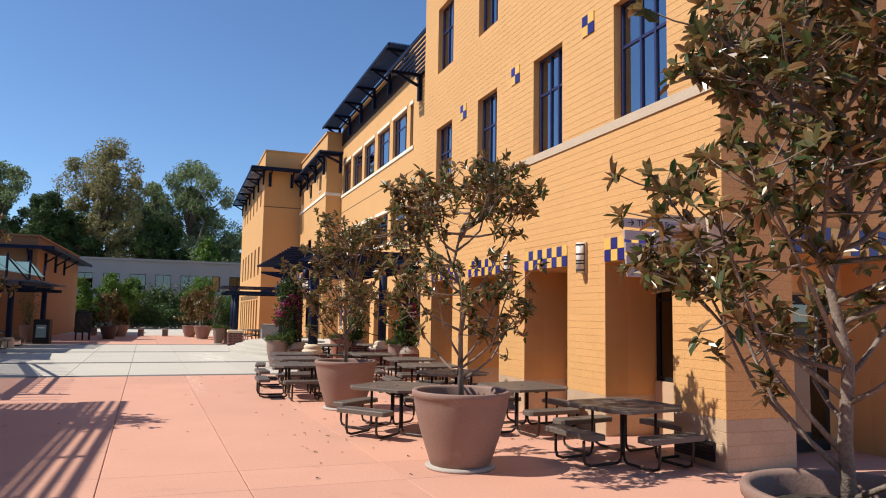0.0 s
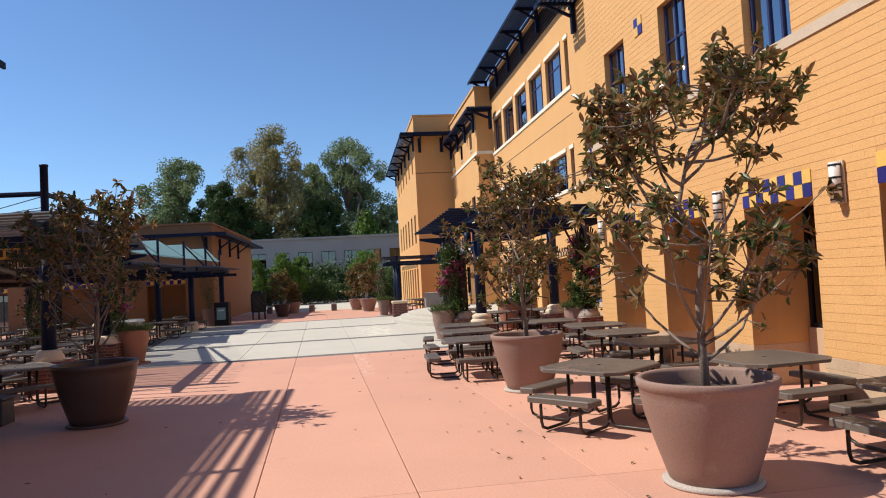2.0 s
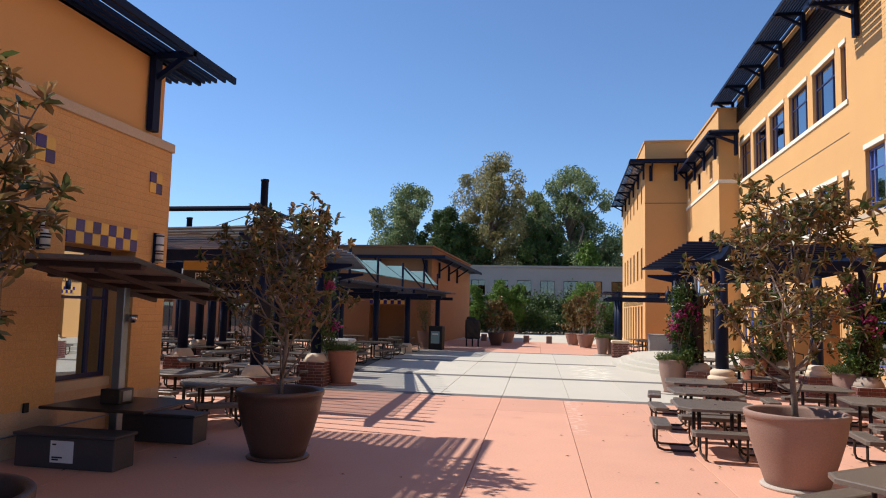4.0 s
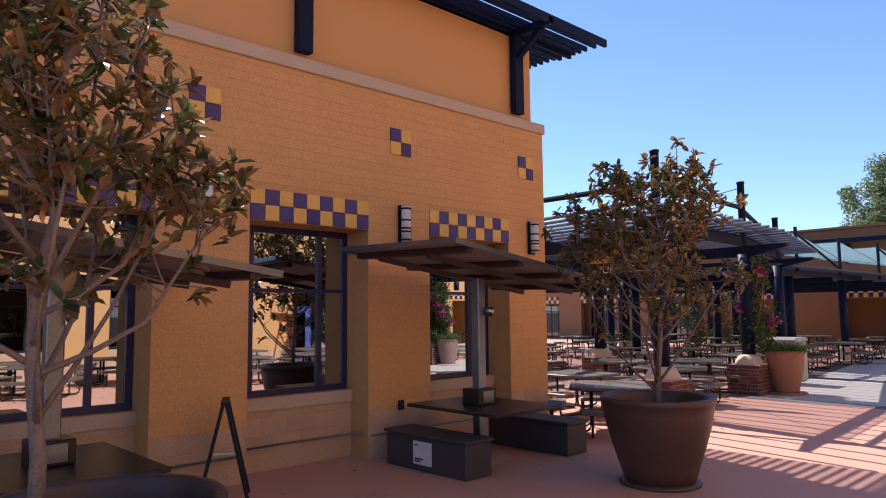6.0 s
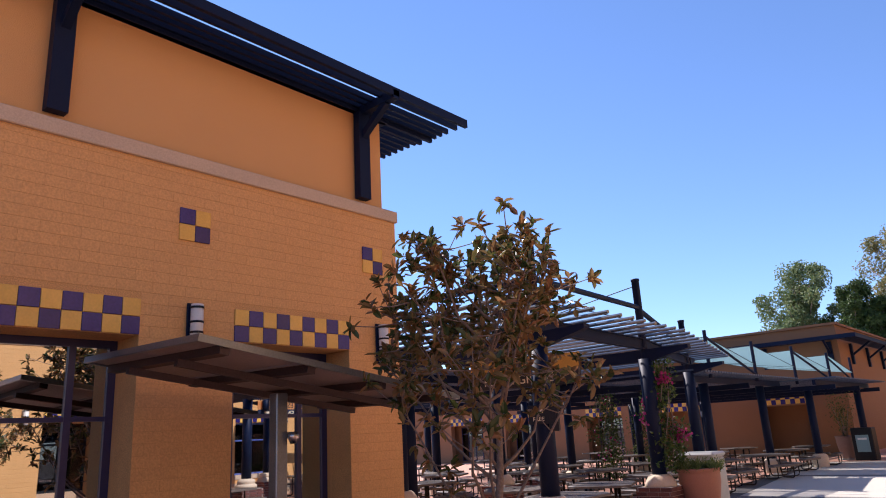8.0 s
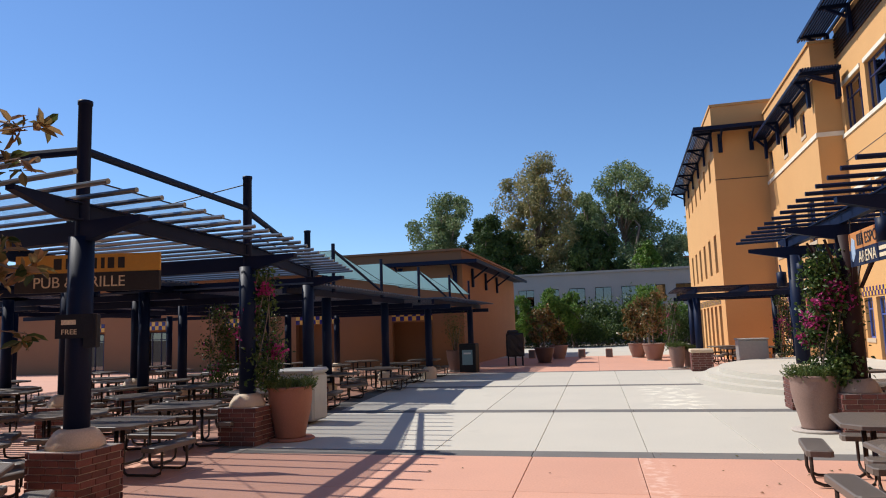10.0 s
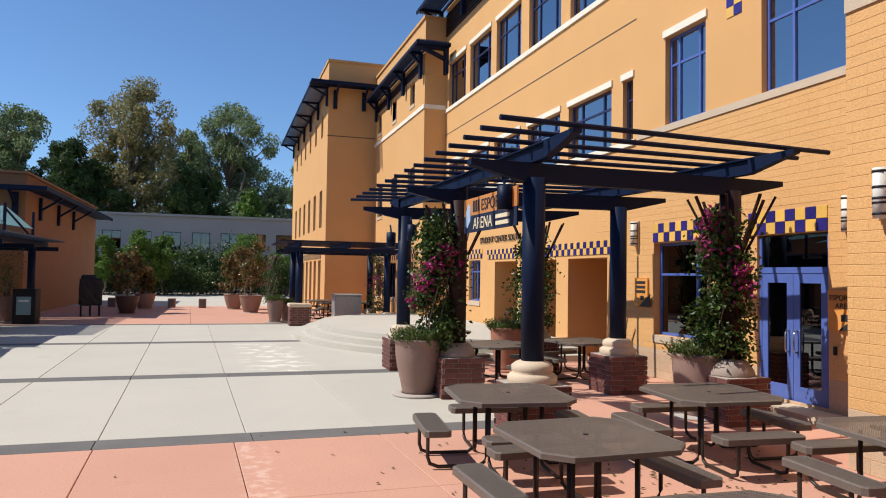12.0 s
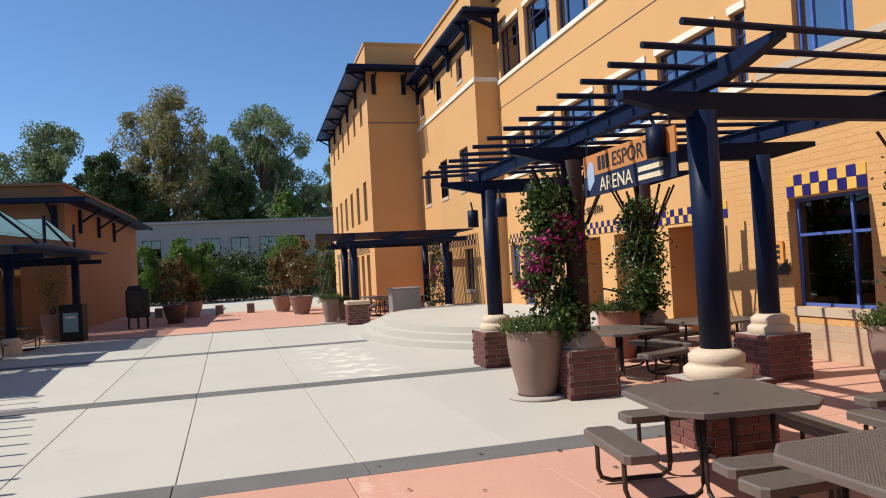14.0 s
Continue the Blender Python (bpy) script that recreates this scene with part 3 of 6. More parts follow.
# the side towards the start, in shade
side_wins = [(13.9, 16.1, 5.38, 7.6), (18.0, 20.2, 5.38, 7.6)]
side_ops = [(12.9, 15.5, 0.3, 2.95), (16.7, 19.3, 0.3, 2.95)]
side_deep = (9.2, 11.1, -0.2, 2.95)
sw = tagged(new("wall_block_building_side"), "ochre block side wall in shade", "building", kind="structure")
part("wall_core", holed(B(), 'y', 5.1, 5.45, 8.45, 30, -0.2, 13.6, side_wins + side_ops + [side_deep]), "mortar", sw)
lay_blocks(sw, courses(8.0, 22, 0.68, 13.6, 0.125, 0.40, side_wins + side_ops + [side_deep] + [(a, b, 2.9, 3.36) for a, b, _, _ in side_ops + [side_deep]]), 'y', 5.1, -1, "block", "block_piece")
lay_blocks(sw, courses(8.0, 22, 0.0, 0.68, 0.17, 0.40, side_ops + [side_deep]), 'y', 5.1, -1, "stone", "stone", None, "base_block")
for a, b, c, d in side_wins:
    window("window", 'y', 5.1, -1, a, b, c, d, "wide blue-framed window in the shaded block wall", bars_u=(0.4, 0.75), bars_z=(0.7,), deep=0.14)
for a, b, c, d in side_ops:
    window("window", 'y', 5.1, -1, a, b, c, d, "dark shopfront window under chequered tiles", bars_u=(0.33, 0.66), bars_z=(0.75,), deep=0.2)
    checker(sw, 'y', 5.092, a, b, 2.955)
checker(sw, 'y', 5.092, 9.2, 11.1, 2.955)
part("opening_reveal", bx(bx(bx(bx(B(), 11.102, 5.45, -0.1, 11.3, 6.0, 3.2), 9.72, 5.9, -0.1, 11.3, 6.0, 3.2), 9.2, 5.45, 2.952, 11.3, 6.0, 3.2), 8.9, 5.45, -0.1, 9.198, 5.9, 3.2), "stucco", sw)
wd = thing("window", "dark glazed door deep in a block opening", "window", kind="structure")
part("door_leaf", bx(B(), 9.75, 5.84, 0.02, 10.7, 5.895, 2.4), "black", wd)
part("pane", bx(B(), 9.85, 5.825, 0.2, 10.6, 5.832, 2.25), "glass_d", wd)
part("wall_end", bx(B(), 8.45, 17.48, -0.2, 10.095, 17.78, 13.6), "stucco", s1)
roof1 = part("roof_block_building", bx(bx(B(), 7.9, 5.0, 13.6, 30, 17.86, 13.75), 10.1, 17.88, 13.61, 30, 40, 13.74), "sill")
tagged(roof1, "pale flat roof edge of the block building", "roof", kind="structure")

# ---- door wall, group windows ----
dw = tagged(new("wall_door_side"), "ochre wall with blue doors, block below and stucco above", "building", kind="structure")
DOOR = (20.03, 21.53, 0.12, 2.89)
LWIN = (22.85, 24.58, 0.92, 2.88)
singles = [(19.0, 21.42, 5.38, 7.25), (22.9, 24.2, 5.38, 7.25)]
group2 = [(25.42, 25.85, 5.30, 6.75), (26.35, 28.55, 5.30, 6.75), (29.05, 31.2, 5.30, 6.75), (31.8, 34.0, 5.30, 6.75), (34.5, 36.6, 5.30, 6.75), (37.1, 39.0, 5.30, 6.75)]
group3 = [(25.42, 25.85, 9.15, 11.0), (26.35, 28.5, 9.15, 11.0), (29.05, 31.2, 9.15, 11.0), (31.8, 33.9, 9.15, 11.0), (34.4, 36.6, 9.15, 11.0), (37.1, 39.2, 9.15, 11.0)]
arc = [(26.5, 28.5), (29.2, 31.1), (31.9, 33.8)]
low = [(35.2, 36.4, 1.2, 2.7), (37.0, 37.9, 0.45, 2.7), (38.3, 39.2, 1.2, 2.7)]
h2 = [DOOR, LWIN] + singles + group2 + group3 + [(a, b, -0.2, 2.62) for a, b in arc] + low
part("wall_core", holed(B(), 'x', 10.1, 10.5, 17.5, 39.6, -0.2, 13.6, h2), "stucco", dw)
lay_blocks(dw, courses(17.79, 27.0, 0.62, 5.22, 0.125, 0.40, [DOOR, LWIN] + [(20.03, 21.7, 2.87, 3.32), (22.85, 24.6, 2.87, 3.32), (26.0, 27.0, 0, 3.2)]), 'x', 10.1, -1, "block", "block_piece", (18.1, 22.9, 0.62, 2.9))
lay_blocks(dw, courses(17.79, 26.3, 0.0, 0.62, 0.17, 0.40, [DOOR]), 'x', 10.1, -1, "stone", "stone", None, "base_block")
part("string_course", bx(B(), 10.07, 17.79, 5.24, 10.099, 25.2, 5.375), "sill", dw)
part("white_sill_line", bx(B(), 10.05, 25.3, 5.16, 10.099, 39.6, 5.295), "white", dw)
part("white_sill_line", bx(B(), 10.05, 25.3, 9.0, 10.099, 39.6, 9.145), "white", dw)
part("reveal_line", bx(B(), 10.092, 25.3, 8.05, 10.0985, 39.6, 8.08), "gap", dw)
for a, b, c, d in group2 + group3 + singles:
    window("window", 'x', 10.1, -1, a, b, c, d, "dark blue framed office window with reflecting glass", frame_mat="blue" if (a, b, c, d) in singles else "navyw", bars_u=(0.25, 0.75) if b - a > 1 else (), bars_z=(0.68,), deep=0.12, sill=None)
    part("white_lintel", bx(B(), 10.06, a - 0.05, d + 0.01, 10.099, b + 0.05, d + 0.16), "white", dw)
for a, b, c, d in low:
    window("window", 'x', 10.1, -1, a, b, c, d, "dark blue framed ground-floor window", frame_mat="blue", bars_u=(0.5,), bars_z=(0.72,), deep=0.12)
window("window", 'x', 10.1, -1, *LWIN, "blue-framed shop window under chequered tiles", frame_mat="blue", bars_u=(0.28,), bars_z=(0.66,), deep=0.15, glass="glass_d", room=2.5)
checker(dw, 'x', 10.09, 20.03, 21.73, 2.90)
checker(dw, 'x', 10.09, 22.85, 24.6, 2.90)
checker(dw, 'x', 10.09, 26.3, 34.5, 2.70, 2, 0, 0.17)
checker(dw, 'x', 10.09, 35.0, 39.3, 2.76, 2, 0, 0.17)
for y in (22.1,):
    checker(dw, 'x', 10.095, y - 0.2, y + 0.2, 7.0)
for y in (19.6, 25.2):
    wall_lamp(-1, 10.085, y, 2.85, plate_mat="sill")
for a, b in arc:
    bm = B()
    bx(bm, 10.5, a - 0.15, -0.1, 12.5, a - 0.002, 3.0), bx(bm, 10.5, b + 0.002, -0.1, 12.5, b + 0.15, 3.0), bx(bm, 10.5, a - 0.15, 2.63, 12.5, b + 0.15, 2.8), bx(bm, 12.5, a - 0.15, -0.1, 12.7, b + 0.15, 3.0)
    part("arcade_bay", bm, "stucco", dw)
part("eave_louvre_wall", holed(B(), 'x', 10.04, 10.095, 25.3, 39.6, 12.3, 13.2, [(25.3, 39.6, 12.38 + 0.14 * k, 12.45 + 0.14 * k) for k in range(6)]), "maroon", dw)
part("back_wall", bx(bx(B(), 30, 5.1, -0.2, 30.3, 80, 14), 10.5, 39.3, -0.2, 30, 39.59, 13.2), "stucco", dw)


def eave(name, label, x_in, x_out, y0, y1, z, n_brackets, slat=0.12, mat="navy", out=-1, brk=1.1, step=0.0, last=0.0):
    """A slatted sunshade roof on brackets along a wall: rim beams, slats, brackets."""
    e = thing(name, label, "sunshade", kind="structure")
    part("rim_beam", bx(B(), x_out, y0, z - 0.05, x_out + 0.06 * -out, y1, z + 0.09), mat, e)
    part("inner_beam", bx(B(), x_in, y0, z - 0.05, x_in + 0.06 * out, y1, z + 0.09), mat, e)
    x, k = min(x_in, x_out) + 0.1, 0
    top = max(x_in, x_out) - 0.1
    while x < top:
        part("slat", bar(B(), (x, y0 - 0.05, z + 0.06), (x, y1 + 0.05, z + 0.06), 0.05, 0.09), mat, e)
        x += slat * (1.5 if out > 0 and abs(x - x_out) < 0.55 else 1.0)
    for i in range(n_brackets):
        y = y0 + 0.5 + (y1 - y0 - 1.0) * i / max(1, n_brackets - 1)
        if step:
            y = last - step * i
        bm = B()
        xm = x_in + out * 0.06
        bx(bm, x_in + out * 0.01, y - 0.11, z - brk, x_in + out * 0.14, y + 0.11, z - 0.06)
        bar(bm, (xm, y, z - 0.5), (x_in + (x_out - x_in) * 0.75, y, z - 0.08), 0.1, 0.1)
        bar(bm, (x_in, y, z - 0.02), (x_out, y, z - 0.02), 0.12, 0.14)
        part("bracket", bm, mat, e)
    return e


eave("sunshade_door_wall", "dark steel slatted sunshade along the third floor", 10.03, 8.95, 25.6, 40.5, 13.5, 6, 0.10)

eave("sunshade_low_door_wall", "dark steel slatted sunshade above the single windows", 10.08, 8.7, 18.4, 24.9, 11.9, 2, 0.16)

# ---- wings ----
w2 = tagged(new("wall_middle_wing"), "ochre stucco wing with small square windows", "building", kind="structure")
w2w = [(41.2 + 3.4 * k, 42.0 + 3.4 * k, 9.75, 10.75) for k in range(3)] + [(41 + 3.2 * k, 42.2 + 3.2 * k, 5.2, 6.9) for k in range(3)] + [(41 + 3.2 * k, 42.2 + 3.2 * k, 1.0, 2.7) for k in range(3)]
part("wall_core", holed(B(), 'x', 9.15, 9.5, 39.6, 49.5, -0.2, 13.0, w2w), "stucco", w2)
part("wall_end", bx(B(), 9.5, 39.6, -0.2, 12, 39.9, 13.0), "stucco", w2)
part("white_band", bx(bx(B(), 9.10, 39.55, 9.15, 9.149, 49.5, 9.33), 9.15, 39.55, 9.15, 10.1, 39.599, 9.33), "white", w2)
part("parapet_cap", bx(B(), 9.08, 39.53, 13.0, 12, 49.5, 13.12), "mortar", w2)
part("louvre", holed(B(), 'x', 9.09, 9.145, 40.3, 49.4, 10.95, 11.3, [(40.3, 49.4, 11.0 + 0.1 * k, 11.05 + 0.1 * k) for k in range(3)]), "maroon", w2)
checker(w2, 'x', 9.14, 40.6, 49.3, 2.85, 2, 0, 0.2)
for a, b, c, d in w2w:
    window("window", 'x', 9.15, -1, a, b, c, d, "small dark window in the stucco wing", bars_u=(0.5,) if b - a > 1 else (), bars_z=(0.6,), deep=0.12)
eave("sunshade_middle_wing", "dark steel slatted sunshade of the middle wing", 9.08, 8.45, 39.3, 49.2, 11.55, 4, 0.095)
e = eave("sunshade_middle_wing_end", "dark steel slatted sunshade turning the corner", 9.9, 8.45, 38.4, 39.25, 11.552, 2, 0.095)

fw = tagged(new("wall_far_wing"), "ochre stucco far wing with three rows of windows", "building", kind="structure")
fw_parts = [fw]
fww = [(54.5 + 3.0 * k, 55.4 + 3.0 * k, 10.6, 12.0) for k in range(6)] + [(54.3 + 3.0 * k, 55.5 + 3.0 * k, 5.0, 7.3) for k in range(6)] + [(54.3 + 2.2 * k, 55.5 + 2.2 * k, 0.0, 3.0) for k in range(8)]
part("wall_core", holed(B(), 'x', 6.9, 7.3, 52.5, 73, -0.2, 14.7, fww), "stucco", fw)
part("wall_end", bx(B(), 7.3, 52.5, -0.2, 14, 52.9, 14.7), "stucco", fw)
part("wall_far_end", bx(B(), 7.3, 72.7, -0.2, 14, 73, 14.7), "stucco", fw)
part("parapet_cap", bx(B(), 6.84, 52.44, 14.7, 14, 73.06, 14.85), "mortar", fw)
part("reveal_line", bx(B(), 6.885, 52.485, 10.28, 14, 52.499, 10.33), "gap", fw)
for a, b, c, d in fww:
    fw_parts.append(window("window", 'x', 6.9, -1, a, b, c, d, "narrow dark window in the far wing", bars_u=(), bars_z=(0.5,) if c > 1 else (), deep=0.18, glass="glass_d", sill=None))
checker(fw, 'x', 6.89, 54.3, 71, 3.1, 2, 0, 0.2)
fw_parts.append(eave("sunshade_far_wing", "dark steel slatted sunshade round the far wing", 6.86, 5.75, 51.9, 72.6, 13.1, 6, 0.10))
e = thing("sunshade_far_wing_end", "dark steel slatted sunshade on the end of the far wing", "sunshade", kind="structure")
for k in range(12):
    part("slat", bar(B(), (5.75, 51.3 + k * 0.1, 13.22), (9.9, 51.3 + k * 0.1, 13.22), 0.05, 0.09), "navy", e)
part("rim_beam", bx(B(), 5.75, 51.15, 13.02, 9.9, 51.22, 13.17), "navy", e)
for x in (7.3, 9.0):
    part("bracket", bar(bx(B(), x - 0.11, 52.36, 11.9, x + 0.11, 52.49, 13.0), (x, 52.4, 12.5), (x, 51.3, 13.0), 0.1, 0.1), "navy", e)
fw_parts.append(e)
FW_AT = Matrix.Translation((0.10, 0.763, 0.10)) @ Matrix.Scale(0.928, 4)
for ob in fw_parts:
    ob.matrix_basis = FW_AT @ ob.matrix_basis

# ---- shaded block building ----
lb = tagged(new("wall_left_building"), "ochre block building with deep window bays, in shade", "building", kind="structure")
LB_AT = (0.60, -0.64, 0.0)
lb_parts = [lb]
lbays = [(9.45 - 3.0 * k, 11.28 - 3.0 * k) for k in (-1, 0, 1, 2, 3, 4, 5)]
lh = [(a, b, 0.93, 3.18) for a, b in lbays]
part("wall_core", holed(B(), 'x', -7.3, -6.9, -14, 15.27, -0.2, 5.3, [(a, b, -0.2, 3.18) for a, b in lbays]), "mortar", lb)
part("bay_back", holed(B(), 'x', -7.7, -7.301, -14, 15.27, -0.2, 3.4, lh), "stucco", lb)
sp = [(a, b, -0.2, 3.18) for a, b in lbays]
lay_blocks(lb, courses(-3, 15.27, 0.66, 5.22, 0.125, 0.40, sp + [(a, b, 3.15, 3.6) for a, b in lbays]), 'x', -6.9, 1, "block", "block_piece", (8.2, 12.5, 0.66, 3.4))
lay_blocks(lb, courses(-3, 15.27, 0.0, 0.66, 0.22, 0.40, sp), 'x', -6.9, 1, "stone", "stone", None, "base_block")
for a, b in lbays:
    lay_blocks(lb, courses(a, b, 0.0, 0.88, 0.22, 0.40, []), 'x', -7.301, 1, "stone", "stone", None, "base_block")
part("parapet_cap", bx(B(), -7.32, -14, 5.24, -6.86, 15.31, 5.42, 0.01), "sill", lb)
part("upper_wall", bx(B(), -7.45, -14, 5.3, -7.1, 15.2, 7.0), "stucco", lb)
part("end_wall", bx(bx(B(), -20, 15.0, -0.2, -7.3, 15.27, 5.3), -20, 14.9, 5.3, -7.45, 15.2, 7.0), "stucco", lb)
part("back_wall", bx(bx(B(), -20.3, -14, -0.2, -20, 15.27, 7.0), -20, -14.3, -0.2, -6.9, -14, 7.0), "stucco", lb)
for y in (14.76, 11.88, 8.84, 5.8, 2.8):
    checker(lb, 'x', -6.884, y - 0.2, y + 0.2, 4.34, 2, 1)
for a, b in lbays:
    if a > -4:
        checker(lb, 'x', -6.892, a, b, 3.185, 2, 0, 0.2)
        lb_parts.append(window("window", 'x', -7.3, 1, a, b - 0.0, 0.93, 3.18, "large blue-framed window in a deep block bay", frame_mat="navyw", bars_u=(0.16, 0.74), bars_z=(0.62,), deep=0.10, glass="glass_l", room=2.0, t=0.085))
for y in (14.86, 11.9, 8.84, 5.8, 2.8):
    lb_parts.append(wall_lamp(1, -6.884, y, 3.03))
roofl = part("roof_left_building", bx(B(), -20.3, -14.3, 7.0, -7.0, 15.3, 7.14), "navy")
tagged(roofl, "dark flat roof of the shaded block building", "roof", kind="structure")
lb_parts.append(roofl)
lb_parts.append(eave("sunshade_left_building", "dark steel slatted sunshade over the shaded block building wall", -7.08, -6.2, -12.5, 16.42, 7.05, 7, 0.14, "navy", 1, 1.5, 4.45, 14.72))
lb_parts.append(eave("sunshade_left_end", "dark steel slatted sunshade on the end of the shaded block building", -7.2, -12, 15.3, 16.35, 7.052, 0, 0.16))
for ob in lb_parts:
    ob.location += Vector(LB_AT)

# ---- far shop ----
sh = tagged(new("wall_far_shop"), "low ochre shop building in shade beyond the tables", "building", kind="structure")
sh_o = [(-34, -31, 0, 2.6), (-29, -26, 0, 2.6), (-22.5, -20, 0, 2.6), (-17.6, -14.8, 0, 2.6), (-11.6, -9.2, 0, 2.55)]
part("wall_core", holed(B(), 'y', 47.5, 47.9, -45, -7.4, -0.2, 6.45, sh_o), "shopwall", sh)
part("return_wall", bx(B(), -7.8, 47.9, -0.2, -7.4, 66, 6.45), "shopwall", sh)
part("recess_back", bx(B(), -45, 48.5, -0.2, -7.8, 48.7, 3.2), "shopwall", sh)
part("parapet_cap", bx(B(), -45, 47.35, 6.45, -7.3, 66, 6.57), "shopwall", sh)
for a, b, c, d in sh_o:
    checker(sh, 'y', 47.49, a, b, 2.62, 2, 0, 0.25)
for a, b in ((-33.8, -31.2), (-28.8, -26.2), (-22.2, -20.2)):
    window("window", 'y', 48.5, -1, a, b, 0.1, 2.5, "dark glazed shop doors in shade", bars_u=(0.25, 0.5, 0.75), bars_z=(0.8,), deep=-0.05, glass="glass_d", sill=None, room=0)
es = thing("sunshade_far_shop", "dark flat eave round the far shop roof", "sunshade", kind="structure")
part("fascia", bx(bx(B(), -45, 46.3, 5.62, -6.3, 46.4, 5.82), -6.4, 46.4, 5.62, -6.3, 66, 5.82), "navy", es)
for k in range(7):
    part("slat", bx(bx(B(), -45, 46.5 + k * 0.14, 5.68, -6.5, 46.56 + k * 0.14, 5.78), -6.5 - k * 0.13, 46.5, 5.682, -6.44 - k * 0.13, 66, 5.778), "navy", es)
for x in (-30, -25, -20, -15.5, -11, -7.8):
    part("bracket", bar(bx(B(), x - 0.12, 47.36, 4.5, x + 0.12, 47.49, 5.6), (x, 47.42, 5.0), (x, 46.4, 5.62), 0.1, 0.1), "navy", es)
for y in (50, 54, 58):
    part("bracket", bar(bx(B(), -7.39, y - 0.12, 4.5, -7.26, y + 0.12, 5.6), (-7.3, y, 5.0), (-6.4, y, 5.62), 0.1, 0.1), "navy", es)

# ---- far grey building ----
gb = tagged(new("wall_far_grey_building"), "long grey concrete building behind the hedge", "building", kind="structure")
gw = [(-28 + 2.9 * k, -26.2 + 2.9 * k, 4.4, 6.3) for k in range(16)]
part("wall_core", holed(B(), 'y', 90, 90.4, -32, 22, -0.2, 7.9, gw), "farwall", gb)
part("roof", bx(B(), -32.2, 89.8, 7.9, 22.2, 110, 8.15), "farwall", gb)
part("side_wall", bx(B(), -32, 90.4, -0.2, -31.6, 110, 7.9), "farwall", gb)
part("inner_wall", bx(B(), -31, 91.5, -0.2, 22, 91.7, 7.8), "inside", gb)
for a, b, c, d in gw:
    window("window", 'y', 90, -1, a, b, c, d, "dark window in the far grey building", frame_mat="black", bars_u=(0.5,), bars_z=(), deep=0.25, glass="glass_d", sill=None, room=0)
rb = part("wall_far_red_block", bx(B(), 6.4, 111, 0, 24, 120, 11.2), "redwall")
tagged(rb, "red wall rising behind the grey building", "building", kind="structure")

# ---- terrace with curved steps ----
ter = tagged(new("terrace_steps"), "pale concrete terrace with three curved steps", "steps", kind="structure")
for k, (a, b) in enumerate(((6.6, 7.6), (6.2, 7.2), (5.8, 6.8))):
    bm = B()
    pts = [(10.09, 35.0 + b)] + [(10.1 - a * math.cos(radians(t)), 35.0 + b * math.sin(radians(t))) for t in range(86, -87, -4)] + [(10.09, 35.0 - b)]
    lo = [bm.verts.new((x, y, 0.15 * k + (0.001 if k else -0.05))) for x, y in pts]
    hi = [bm.verts.new((x, y, 0.15 * (k + 1))) for x, y in pts]
    for i in range(len(pts)):
        j = (i + 1) % len(pts)
        bm.faces.new((lo[i], lo[j], hi[j], hi[i]))
    bm.faces.new(hi)
    part("step", bm, "grey", ter)


# ---- foliage ----
def add_leaf(verts, faces, p, d, up, ln, w):
    """One folded leaf: two quads about a mid rib."""
    s = d.cross(up)
    s = s.normalized() if s.length > 1e-4 else Vector((1, 0, 0))
    n = s.cross(d)
    i = len(verts)
    m, e = p + d * ln * 0.5, p + d * ln - n * ln * 0.12
    verts += [tuple(p), tuple(m + s * w / 2 + n * w * 0.16), tuple(e), tuple(m - s * w / 2 + n * w * 0.16)]
    faces += [(i, i + 1, i + 2), (i, i + 2, i + 3)]


def add_oval_leaf(verts, faces, p, d, up, ln, w):
    """A stiff oval leaf, folded along its rib and drooping at the tip."""
    s = d.cross(up)
    s = s.normalized() if s.length > 1e-4 else Vector((1, 0, 0))
    n = s.cross(d)
    i = len(verts)
    a, b, e = p + d * ln * 0.32, p + d * ln * 0.74 - n * ln * 0.05, p + d * ln - n * ln * 0.15
    verts += [tuple(p), tuple(a + s * w * 0.46 + n * w * 0.14), tuple(b + s * w * 0.38 + n * w * 0.12), tuple(e), tuple(b - s * w * 0.38 + n * w * 0.12), tuple(a - s * w * 0.46 + n * w * 0.14)]
    faces += [(i, i + 1, i + 2, i + 3), (i, i + 3, i + 4, i + 5)]


def leaf_mesh(name, verts, faces, mat, parent, label=""):
    me = bpy.data.meshes.new(name)
    me.from_pydata(verts, [], faces)
    me.materials.append(M[mat])
    ob = new(name, me)
    ob.parent = parent
    return tagged(ob, label)


def rnd_dir(rng, up=0.0):
    while True:
        v = Vector((rng.uniform(-1, 1), rng.uniform(-1, 1), rng.uniform(-1, 1)))
        if 0.05 < v.length < 1:
            v.normalize()
            v.z += up
            return v.normalized()


